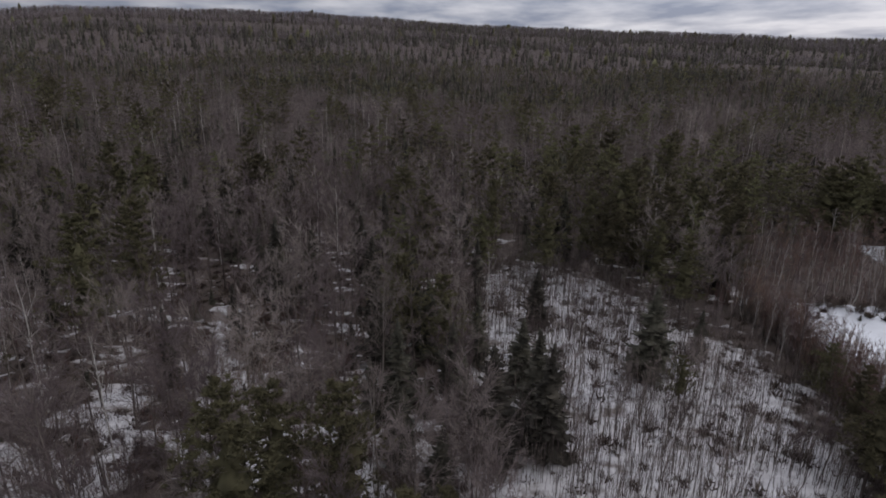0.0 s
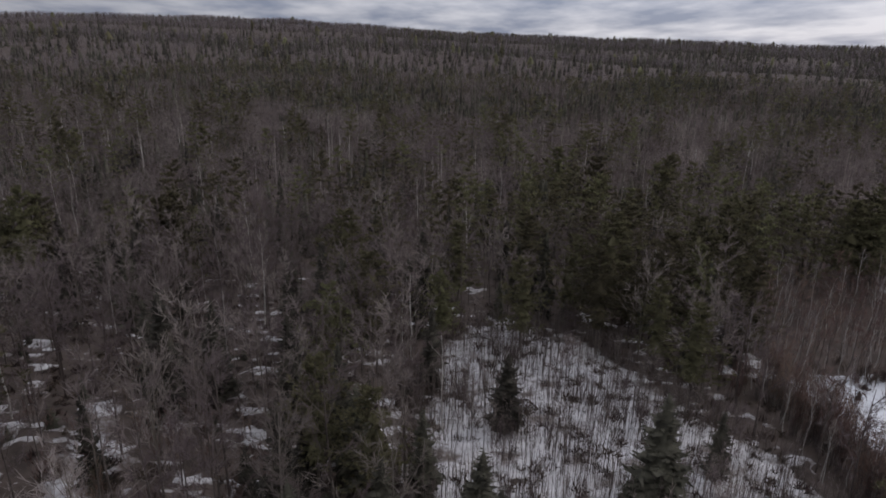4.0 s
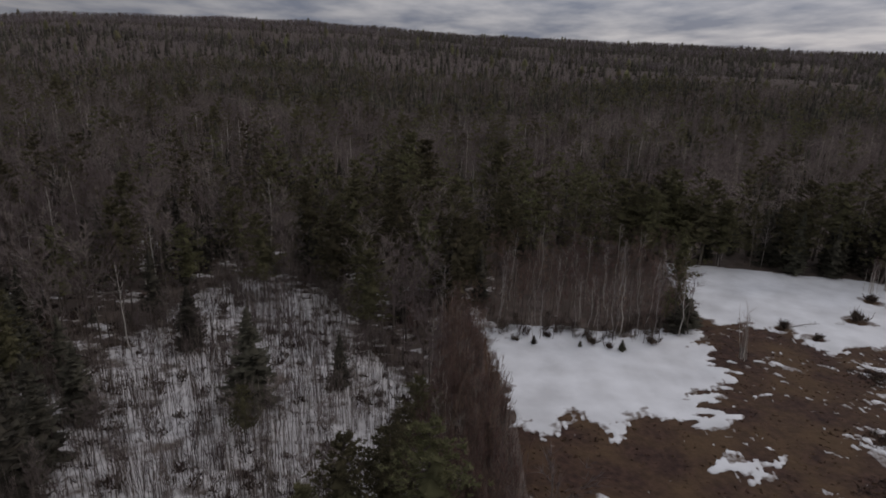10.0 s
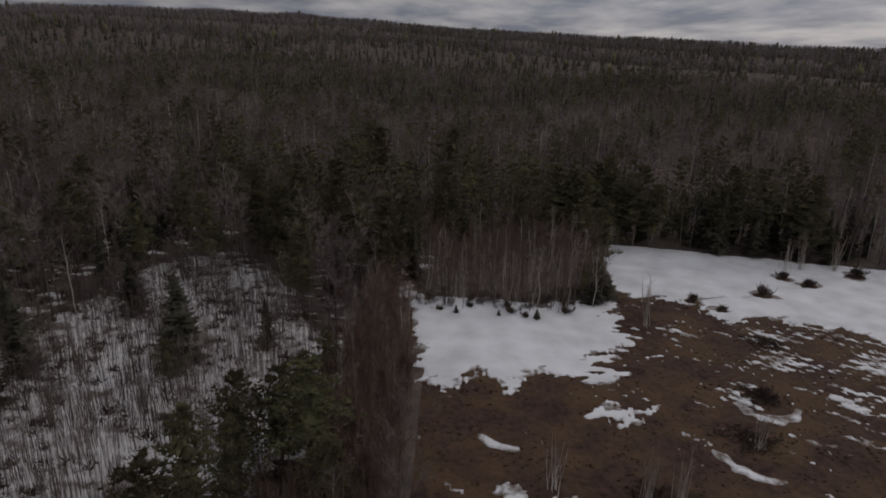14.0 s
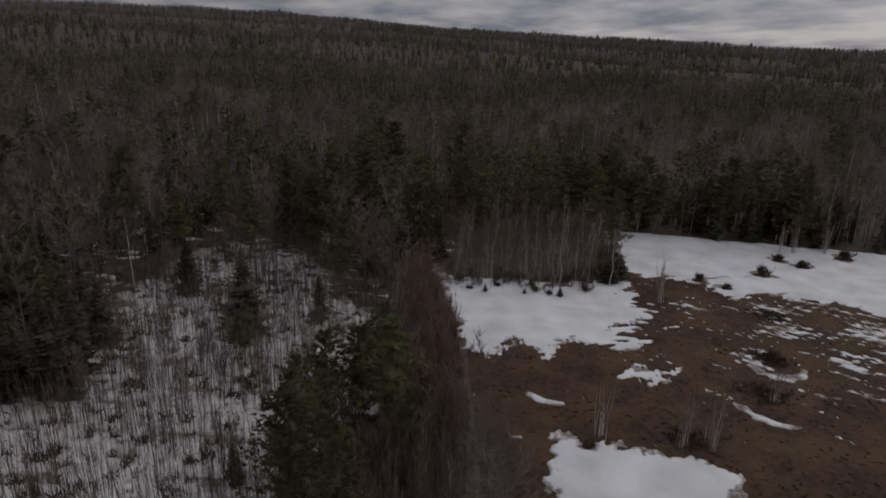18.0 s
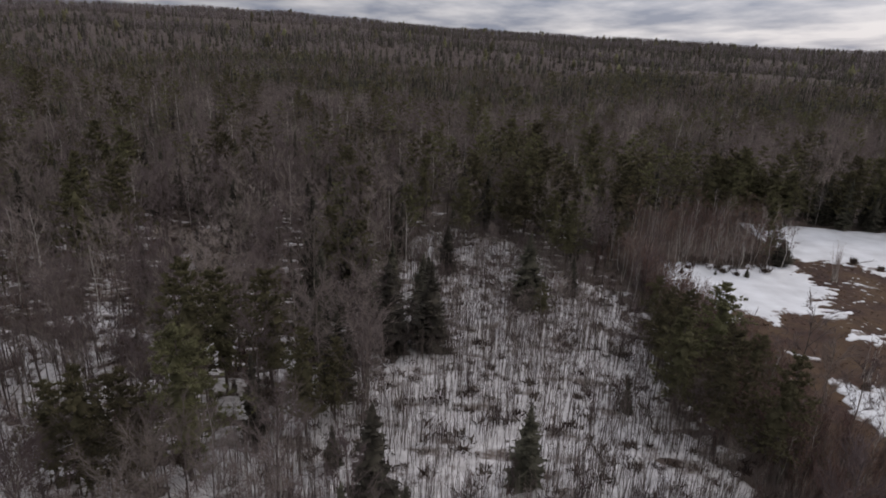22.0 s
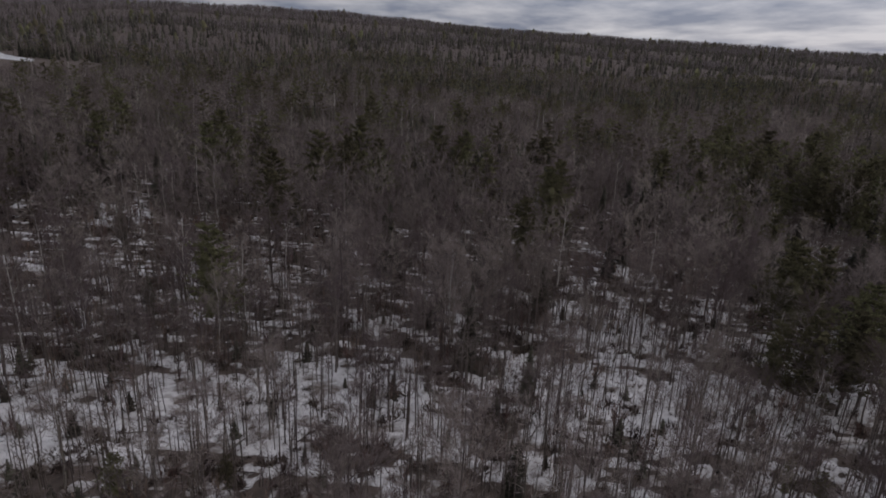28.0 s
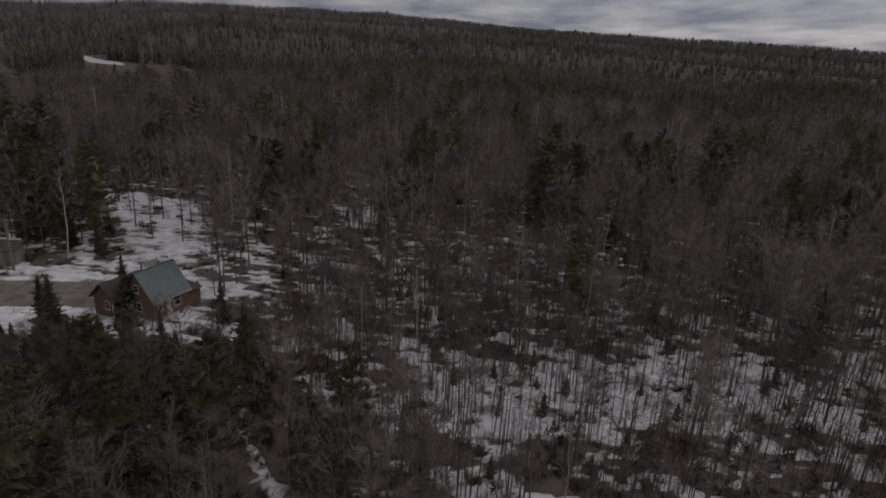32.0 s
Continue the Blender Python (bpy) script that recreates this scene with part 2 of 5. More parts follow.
def ground_z(x, y):
    x, y = np.asarray(x, float), np.asarray(y, float)
    near = 5.0 / (1 + np.exp((x - 20) / 22)) + 1.6 / (1 + np.exp((x + 62) / 13)) + 1.5 / (1 + np.exp((x + 125) / 5))
    r, az = np.hypot(x, y), np.degrees(np.arctan2(x, np.maximum(y, 1)))
    top = RIDGE_D * np.tan(np.radians(np.interp(az, RIDGE_AZ, RIDGE_EL))) + 40 - 13
    s = np.clip((r - 420) / (RIDGE_D - 420), 0, 1)
    s = np.where(y > 0, s * s * (3 - 2 * s) * 0.35 + s * 0.65, 0)
    over = np.clip((r - RIDGE_D) / 1500, 0, 1)
    z = near * (1 - s) + top * s - 60 * over * (y > 0)
    swell = np.sin(r / 58 + 1.5 * wave(x, y, 800, 9)) * np.clip((r - 380) / 250, 0, 1) * np.clip((1560 - r) / 220, 0, 1)
    z = z + np.where(y > 0, 5.0 * swell * np.clip((x / np.maximum(y, 1) + 0.72) / 0.15, 0, 1), 0)
    z = z + wave(x, y, 260, 3) * 2.2 * np.clip((r - 170) / 250, 0, 1) * (1 - over)
    return z + 0.12 * wave(x, y, 14, 5)


def inside(x, y, poly):
    x, y = np.asarray(x, float), np.asarray(y, float)
    c = np.zeros(x.shape, bool)
    for (ax, ay), (bx, by) in zip(poly, poly[1:] + poly[:1]):
        hit_ = ((ay > y) != (by > y)) & (x < (bx - ax) * (y - ay) / (by - ay + 1e-9) + ax)
        c ^= hit_
    return c


def edge_dist(x, y, poly):
    """Metres inside (plus) or outside (minus) a polygon."""
    x, y = np.asarray(x, float), np.asarray(y, float)
    d = np.full(x.shape, 1e9)
    for (ax, ay), (bx, by) in zip(poly, poly[1:] + poly[:1]):
        ux, uy = bx - ax, by - ay
        k = np.clip(((x - ax) * ux + (y - ay) * uy) / (ux * ux + uy * uy + 1e-9), 0, 1)
        d = np.minimum(d, np.hypot(x - ax - k * ux, y - ay - k * uy))
    return np.where(inside(x, y, poly), d, -d)


CLEARING = [(15, 104), (27, 99), (33, 84), (41, 71), (40, 51), (37, 34), (41, 22), (34, 10), (8, 14), (-11, 22), (-12, 30), (-6, 37), (-4, 43.5), (0, 46), (2.5, 51), (1, 59), (2.5, 70), (5, 90), (10, 102)]
FIELD = [(54, 8), (53, 50), (51, 70), (50.5, 87), (60, 91), (70, 87), (81, 90), (83, 100), (85, 124), (117, 117.5), (145, 110.5), (210, 95), (230, 0)]
GROVE = [(49, 86.5), (55, 86.3), (60, 87.6), (66, 85.2), (70, 86.2), (75, 88.3), (80.5, 91.5), (82, 103), (83, 119), (70, 117), (48, 112)]
HEDGE = [(39, 8), (52, 8), (51.5, 50), (49.5, 70), (49, 89), (40, 90), (43, 71), (42, 51), (39, 34)]
YARD = [(-183.4, 86.7), (-153.4, 78.7), (-138.4, 53.7), (-136.4, 38.7), (-129.4, 29.7), (-129.4, 16.7), (-144.4, 15.7), (-181.4, 18.7), (-185.4, 36.7), (-159.4, 37.7), (-152.4, 44.7), (-165.4, 63.7)]
DRIVE = [(-183.4, 20.7), (-157.4, 23.2), (-145.4, 24.7), (-140.9, 27.7), (-147.4, 32.7), (-157.4, 31.2), (-183.4, 29.7)]
OPEN_WOOD = [(-125, -11), (-20, 0), (-12, 28), (-30, 40), (-66, 41), (-97, 47), (-125, 37)]


SNOW_PATH = [(-119.8, 4.7), (-117.1, -0.2), (-114.3, -4.6), (-111.3, -9.8), (-107.3, -16.8), (-105.8, -16.8), (-109.8, -9.8), (-112.9, -4.0), (-115.3, -0.6)]
DARK_LOT = [(-157.4, 14.7), (-134.4, 18.7), (-124.4, 17.2), (-111.9, 7.7), (-105.4, -7.3), (-105.4, -27.3), (-157.4, -27.3)]
THIN_WOOD = [(-134, 32), (-124, 62), (-92, 66), (-70, 52), (-74, 26), (-100, 22), (-122, 22)]
GLADES = [[(46, 90), (50, 91), (51.5, 107), (47, 109)], [(-42, 48), (-28, 46), (-24, 34), (-32, 29), (-42, 34)], [(-32, 78), (-27.5, 79), (-24, 66), (-19, 55), (-27, 53), (-29, 66)], [(-36, 60), (-28, 58), (-29, 50), (-40, 50)], [(-126, 84), (-117, 86), (-110, 70), (-122, 66)]]
POCKETS = [[(-51, 27), (-47, 31), (-37, 30), (-31, 32), (-23, 30), (-11, 20), (-13, 12), (-49, 10)], [(-77.4, 23.7), (-74.4, 28.7), (-59.4, 24.7), (-52.4, 17.7), (-51.4, 8.7), (-68.4, 8.7)], [(-107.4, 28.7), (-100.4, 18.7), (-87.4, 20.7), (-67.4, 20.7), (-65.4, 10.7), (-91.4, 2.7), (-104.4, 2.7)]]


def grid_mesh(name, xs, ys, zf, mat_, keep=None):
    X, Y = np.meshgrid(xs, ys)
    Z = zf(X, Y)
    V = np.stack([X, Y, Z], -1).reshape(-1, 3)
    n, m = len(ys), len(xs)
    idx = np.arange(n * m).reshape(n, m)
    Q = np.stack([idx[:-1, :-1], idx[:-1, 1:], idx[1:, 1:], idx[1:, :-1]], -1).reshape(-1, 4)
    if keep is not None:
        Q = Q[keep(X, Y).reshape(-1)[Q].any(1)]
        used = np.unique(Q)
        remap = np.zeros(n * m, int)
        remap[used] = np.arange(len(used))
        V, Q = V[used], remap[Q]
    me = bpy.data.meshes.new(name)
    me.vertices.add(len(V))
    me.vertices.foreach_set("co", V.astype(np.float32).ravel())
    me.loops.add(Q.size)
    me.loops.foreach_set("vertex_index", Q.astype(np.int32).ravel())
    me.polygons.add(len(Q))
    me.polygons.foreach_set("loop_start", (np.arange(len(Q)) * 4).astype(np.int32))
    me.polygons.foreach_set("use_smooth", np.ones(len(Q), bool))
    me.materials.append(mat_)
    me.update(calc_edges=True)
    return me


def ground_material():
    """Brown winter grass and leaf litter, patchy at two scales."""
    m = material("brown_winter_ground", (0.023, 0.012, 0.010), (0.070, 0.038, 0.027), 1.3, 10.0, bump=0.6, bump_scale=3.0)
    t = m.node_tree
    bsdf = t.nodes["Principled BSDF"]
    old = bsdf.inputs["Base Color"].links[0].from_socket
    geo = t.nodes.new("ShaderNodeNewGeometry")
    n = t.nodes.new("ShaderNodeTexNoise")
    n.inputs["Scale"].default_value, n.inputs["Detail"].default_value = 0.16, 9.0
    t.links.new(geo.outputs["Position"], n.inputs["Vector"])
    rp = t.nodes.new("ShaderNodeMapRange")
    rp.inputs["From Min"].default_value, rp.inputs["From Max"].default_value = 0.40, 0.62
    t.links.new(n.outputs[0], rp.inputs["Value"])
    mx = t.nodes.new("ShaderNodeMix")
    mx.data_type = "RGBA"
    mx.inputs["B"].default_value = (0.098, 0.060, 0.030, 1)
    t.links.new(old, mx.inputs["A"])
    md = t.nodes.new("ShaderNodeMath")
    md.operation = "MULTIPLY"
    md.inputs[1].default_value = 0.65
    t.links.new(rp.outputs[0], md.inputs[0])
    t.links.new(md.outputs[0], mx.inputs["Factor"])
    t.links.new(mx.outputs["Result"], bsdf.inputs["Base Color"])
    return m


GROUND = ground_material()
gx = np.linspace(-190, 190, 128)
far_steps = 190 + np.cumsum(3.0 * 1.075 ** np.arange(56))
gx = np.concatenate([-far_steps[::-1], gx, far_steps])
gy = np.concatenate([-60 - np.cumsum(2.0 * 1.12 ** np.arange(36))[::-1], np.linspace(-60, 180, 81), 180 + np.cumsum(3.0 * 1.065 ** np.arange(66))])
LITTER = material("leaf_litter", (0.060, 0.046, 0.038), (0.125, 0.096, 0.080), 0.5, 9.0, bump=0.6, bump_scale=3.0)
ground = tagged(new("ground", grid_mesh("ground", gx, gy, ground_z, GROUND)), "brown leaf litter and dead grass over rolling ground", "ground", kind="structure")
ground.data.materials.append(LITTER)
mid = np.empty(len(ground.data.polygons) * 3)
ground.data.polygons.foreach_get("center", mid)
mid = mid.reshape(-1, 3)
ground.data.polygons.foreach_set("material_index", (edge_dist(mid[:, 0], mid[:, 1], FIELD) < 0).astype(np.int32))

# ---- snow ----
SNOW_A = [(49.5, 92), (50.4, 75.6), (53, 64.5), (56.1, 64), (59.6, 69.6), (62.7, 63.5), (66.8, 69.5), (72.4, 66.0), (78.9, 67.2), (76.5, 72.6), (83.3, 78.0), (80.5, 94.5), (70, 91.5), (60, 92.5)]
SNOW_B = [(85.5, 126), (83.1, 103.3), (84.4, 96.5), (94.6, 93.5), (97.1, 86.5), (104.5, 89.5), (114, 85.6), (123, 74), (150, 66), (190, 60), (210, 97), (145, 112), (117, 119)]
SNOW_C = [(60.1, 48.5), (58.5, 42), (59.5, 33), (75.3, 36.5), (77.5, 42.5), (70.2, 45.5), (63.2, 47.0)]
SNOW_D = [(70.8, 60.3), (73.9, 58.6), (77.4, 57.8), (78.3, 62.8), (73.7, 64.2)]


def crescent(x, y, cx, cy, r, w, a0, a1):
    """Snow left in an arc round a bush."""
    a = np.degrees(np.arctan2(y - cy, x - cx))
    off = np.abs((a - (a0 + a1) / 2 + 180) % 360 - 180) / ((a1 - a0) / 2)
    body = w * np.sqrt(np.clip(1 - off ** 2, 0, 1)) - np.abs(np.hypot(x - cx, y - cy) - r)
    return np.where(off < 1, body, -1.0) + 0.25 * wave(x, y, 2.4, 25) * (off < 1.1)


BUSH_HOLLOWS = [(95, 95, 1.2), (108, 98.4, 1.6), (115.8, 107.4, 1.3), (119, 104.6, 1.3), (130.3, 109.4, 1.6), (98.6, 91.8, 0.9), (63.6, 45.8, 0.7)]


def field_snow(x, y):
    """Signed snow cover in the field: above nothing, snow lies."""
    rag = 0.8 * wave(x, y, 5.0, 21) + 0.6 * wave(x * 1.5, y * 0.8, 2.2, 22) + 0.45 * wave(x, y, 1.0, 23)
    f = np.maximum.reduce([
        edge_dist(x, y, SNOW_A) + rag * np.where(y > 87, 1.3, np.where(y > 80, 0.3, 1.0)) - np.clip((x - 63) / 16, 0, 1) * np.clip((88 - y) / 8, 0, 1) * (0.5 + 1.5 * wave(x * 0.6 + y * 0.3, y * 1.5, 3.0, 34)) - np.clip((x - 64) / 12, 0, 1) * np.clip(0.9 * wave(x * 0.45 + y * 0.2, y * 1.1, 2.6, 35) + 0.3, 0, 2) * 2.4 * np.clip((91 - y) / 6, 0, 1),
        edge_dist(x, y, SNOW_B) + rag * np.where(y > 105, 0.3, 1.0),
        edge_dist(x, y, SNOW_C) + rag * 0.7,
        edge_dist(x, y, SNOW_D) - 0.6 + rag * 1.1,
        crescent(x, y, 61.8, 56.6, 3.0, 0.75, 185, 290),
        crescent(x, y, 92.5, 64.5, 3.4, 1.0, 180, 345),
        crescent(x, y, 88.0, 55.5, 5.0, 0.8, 170, 275),
    ])
    su, sv = x * 0.88 - y * 0.47, x * 0.47 + y * 0.88
    streak = 0.6 * wave(su * 0.5, sv * 1.3, 5.0, 31) + 0.45 * wave(su * 0.8, sv * 1.4, 2.0, 32) + 0.25 * wave(x, y, 0.9, 33)
    zone = np.clip(1 - np.hypot((x - 109) / 22, (y - 75) / 15), -1, 1)
    f = np.maximum(f, (streak - 0.60 + 0.62 * zone) * 1.2)
    for bx, by, br in BUSH_HOLLOWS:
        f = np.minimum(f, np.hypot(x - bx, (y - by) * 1.25) - br + 0.2 * wave(x, y, 1.5, 27))
    f = np.where(inside(x, y, [(53, 8), (51, 70), (49, 92), (56, 92), (60, 93), (66, 91), (71, 92), (76, 94.5), (81, 97), (84, 126), (210, 99), (230, 0)]), f, -1)
    return f


def wood_snow(x, y):
    """Signed snow cover on the forest floor, the clearing and the yard."""
    rag = 0.7 * wave(x, y, 9, 41) + 0.7 * wave(x, y, 3.3, 42) + 0.65 * wave(x, y, 1.9, 43)
    c = edge_dist(x, y, CLEARING)
    o = edge_dist(x, y, OPEN_WOOD)
    yd = edge_dist(x, y, YARD)
    f = rag * 0.9 + 0.05 - 0.62 * np.clip((y - 42) / 45, 0, 1) + 0.4 * np.exp(-((x + 14) / 20) ** 2 - ((y - 38) / 18) ** 2)
    f = np.maximum(f, np.minimum(c * 0.4, 0.8) + 0.12 + rag * 0.45)
    f = np.where(o > 0, np.maximum(f, rag * 0.8 - 0.08), f)
    f = np.maximum(f, np.clip(edge_dist(x, y, THIN_WOOD) * 0.1, -2, 0.3) - 0.2 + rag * 0.9)
    for p in POCKETS + GLADES:
        f = np.maximum(f, np.clip(edge_dist(x, y, p) * 0.35, -2, 0.8) + rag * 0.5)
    f = np.where(edge_dist(x, y, DARK_LOT) > 0, np.minimum(f, rag * 0.6 - 0.5), f)
    f = np.maximum(f, np.minimum(yd * 0.3, 0.7) + rag * 0.6)
    f = np.minimum(f, -edge_dist(x, y, DRIVE) * 1.2 + 0.25 * rag)
    hd = edge_dist(x, y, HEDGE)
    f = np.where(hd > 0, np.minimum(f, 0.15 - hd * 0.25 + 0.3 * rag), f)
    f = np.maximum(f, edge_dist(x, y, SNOW_PATH) + 0.02)
    f = np.minimum(f, -edge_dist(x, y, FIELD) * 0.8)
    f = np.where((x > 45) & (y < 89), -1.0, f)
    return f


def snow_sheet(name, fun, xs, ys, thick, mat_, label):
    def zf(X, Y):
        f = fun(X, Y)
        bumps = 0.018 * wave(X, Y, 3.2, 51) + 0.012 * wave(X, Y, 0.9, 52)
        return ground_z(X, Y) + np.where(f > 0, np.minimum(f * 0.2, thick) * (1 + bumps * 3) + bumps * np.clip(f, 0, 1), np.maximum(f * 0.5, -0.15)) - 0.01
    me = grid_mesh(name, xs, ys, zf, mat_, lambda X, Y: fun(X, Y) > 0)
    co = np.empty(len(me.vertices) * 3, np.float32)
    me.vertices.foreach_get("co", co)
    co = co.reshape(-1, 3)
    thin_part = np.where(co[:, 0] > 64, 1.0, 0.55) * wave(co[:, 0] * 0.7, co[:, 1] * 1.3, 6.0, 55)
    cover = np.clip(fun(co[:, 0].astype(float), co[:, 1].astype(float)) * 0.9 + np.minimum(thin_part, 0), 0, 1)
    me.attributes.new("cover", "FLOAT", "POINT").data.foreach_set("value", cover.astype(np.float32))
    return tagged(new(name, me), label, "snow", kind="stuff")


snow_sheet("field_snow", field_snow, np.arange(49, 175, 0.36), np.arange(20, 127, 0.36), 0.13, SNOW, "ragged patches of old melting snow on brown grass")
snow_sheet("forest_snow", wood_snow, np.arange(-196, 53, 0.75), np.arange(-40, 118, 0.75), 0.22, DIM_LITTER_SNOW, "old snow with leaf litter showing through under trees")

# ---- tree building ----
class Geo:
    """Triangles gathered piece by piece; slot names the material."""

    def __init__(self):
        self.v, self.t, self.m, self.n = [], [], [], 0

    def add(self, v, t, slot):
        self.v.append(np.asarray(v, float))
        self.t.append(np.asarray(t, int) + self.n)
        self.m.append(np.full(len(t), slot))
        self.n += len(v)

    def tube(self, pts, radii, sides, slot):
        pts = np.asarray(pts, float)
        k = len(pts)
        d = np.gradient(pts, axis=0)
        d /= np.linalg.norm(d, axis=1)[:, None] + 1e-9
        ref = np.array([0.0, 0, 1]) if abs(d[0, 2]) < 0.8 else np.array([1.0, 0, 0])
        a = np.cross(d, ref)
        a /= np.linalg.norm(a, axis=1)[:, None] + 1e-9
        b = np.cross(d, a)
        ang = np.arange(sides) * 2 * math.pi / sides
        ring = a[:, None] * np.cos(ang)[None, :, None] + b[:, None] * np.sin(ang)[None, :, None]
        v = (pts[:, None] + ring * np.asarray(radii)[:, None, None]).reshape(-1, 3)
        t = []
        for i in range(k - 1):
            for j in range(sides):
                p, q = i * sides + j, i * sides + (j + 1) % sides
                t += [(p, q, q + sides), (p, q + sides, p + sides)]
        self.add(v, t, slot)

    def blades(self, p0, p1, w, slot, rs):
        """One thin triangle from each p0 to each p1."""
        p0, p1 = np.asarray(p0, float), np.asarray(p1, float)
        d = p1 - p0
        side = np.cross(d, rs.normal(size=d.shape))
        side /= np.linalg.norm(side, axis=1)[:, None] + 1e-9
        side *= (np.asarray(w) * 0.5 * np.ones(len(p0)))[:, None]
        v = np.stack([p0 - side, p0 + side, p1], 1).reshape(-1, 3)
        self.add(v, np.arange(3 * len(p0)).reshape(-1, 3), slot)

    def arrays(self, slots=None):
        v, t, m = np.concatenate(self.v), np.concatenate(self.t), np.concatenate(self.m)
        if slots is not None:
            keep = np.isin(m, slots)
            t, m = t[keep], m[keep]
            used = np.unique(t)
            remap = np.zeros(len(v), int)
            remap[used] = np.arange(len(used))
            v, t = v[used], remap[t]
        return v, t, m


def unit(az, el):
    return np.stack([np.cos(az) * np.cos(el), np.sin(az) * np.cos(el), np.sin(el) * np.ones_like(az)], -1)


def bare_tree(seed, h=15.0, low=0.3, spread=0.2, limbs=15, per=8, twigs=11, tw=0.036, lean=0.03, stout=0.0085, cheap=False):
    """Leafless hardwood with ascending, fanning limbs: slots 0 trunk and limbs, 1 twigs."""
    rs, g = np.random.RandomState(seed), Geo()
    n = 7
    f = np.linspace(0, 1, n)
    wob = np.cumsum(rs.normal(0, lean * h / n, (n, 2)), 0)
    axis = np.stack([wob[:, 0], wob[:, 1], f * h * 0.9], -1)
    axis[0, :2] = 0
    if cheap:
        g.tube(axis[::2], (stout * h * (1 - f * 0.9) + 0.012)[::2], 3, 0)
    else:
        g.tube(axis, stout * h * (1 - f * 0.9) + 0.012, 5, 0)
    tips0, tips1, br0, br1 = [], [], [], []
    for k in range(limbs):
        u = low + (0.94 - low) * ((k + rs.rand() * 0.7) / limbs)
        base = np.array([np.interp(u, f, axis[:, i]) for i in range(3)])
        az, el = k * 2.4 + rs.normal(0, 0.4), radians(rs.uniform(24, 52) + 22 * u)
        v = (u - low) / (1 - low)
        ln = h * spread * (1.55 - 0.85 * v) * rs.uniform(0.75, 1.15)
        d = unit(np.array(az), np.array(el))
        p1 = base + d * ln * 0.5 + rs.normal(0, 0.04, 3) * ln
        p3 = base + d * ln + np.array([0, 0, ln * 0.22])
        if cheap:
            g.blades([base], [p3], 0.09, 0, rs)
        else:
            g.tube([base, p1, p3], np.array([0.026, 0.016, 0.004]) * (0.6 + 0.08 * ln) * 1.15, 3, 0)
        path = np.array([base, p1, p3])
        for j in range(per):
            s = rs.uniform(0.22, 1.0)
            q0 = np.array([np.interp(s, [0, 0.5, 1], path[:, i]) for i in range(3)])
            bd = d + rs.normal(0, 0.45, 3) + np.array([0, 0, 0.22])
            bd /= np.linalg.norm(bd)
            q1 = q0 + bd * ln * rs.uniform(0.3, 0.55)
            br0.append(q0)
            br1.append(q1)
            t0 = q0 + (q1 - q0) * rs.uniform(0.1, 1, (twigs, 1))
            td = bd + rs.normal(0, 0.5, (twigs, 3)) + np.array([0, 0, 0.12])
            td /= np.linalg.norm(td, axis=1)[:, None]
            tips0.append(t0)
            tips1.append(t0 + td * rs.uniform(0.5, 1.35, (twigs, 1)) * (h / 15) ** 0.5)
    g.blades(np.concatenate(tips0), np.concatenate(tips1), tw, 1, rs)
    g.blades(br0, br1, 0.034 * (h / 15) ** 0.5, 0, rs)
    return g


def bare_mid(seed, h=15.0, low=0.3, spread=0.26, n=90, tw=0.10, trunk=3):
    """Cheaper leafless tree for the deep wood."""
    rs, g = np.random.RandomState(seed), Geo()
    top = np.array([rs.normal(0, 0.3), rs.normal(0, 0.3), h * 0.95])
    if trunk:
        g.tube([(0, 0, 0), top * (0.5, 0.5, 0.6), top], [0.011 * h, 0.007 * h, 0.01], trunk, 0)
    else:
        g.blades([(0, 0, 0)], [top], 0.014 * h, 0, rs)
    az, ph = rs.uniform(0, 6.28, n), np.arccos(rs.uniform(-0.45, 1.0, n))
    rad = h * (1 - low) * 0.5 * rs.uniform(0.35, 0.9, n)
    rxy = rad * np.sin(ph) * spread / (0.5 * (1 - low))
    p0 = np.stack([rxy * np.cos(az), rxy * np.sin(az), h * (low + (1 - low) * 0.48) + rad * np.cos(ph)], -1)
    d = np.stack([np.sin(ph) * np.cos(az), np.sin(ph) * np.sin(az), np.cos(ph) + 0.25], -1) + rs.normal(0, 0.75, (n, 3))
    d /= np.linalg.norm(d, axis=1)[:, None]
    g.blades(p0, p0 + d * rs.uniform(0.06, 0.12, (n, 1)) * h, tw, 1, rs)
    m = max(3, n // 10)
    k = rs.choice(n, m, replace=False)
    b0 = np.stack([np.zeros(m), np.zeros(m), np.maximum(p0[k, 2] - rxy[k] * 1.3 - 0.08 * h, h * 0.15)], -1)
    g.blades(b0, p0[k] + d[k], tw * 0.7, 0, rs)
    return g


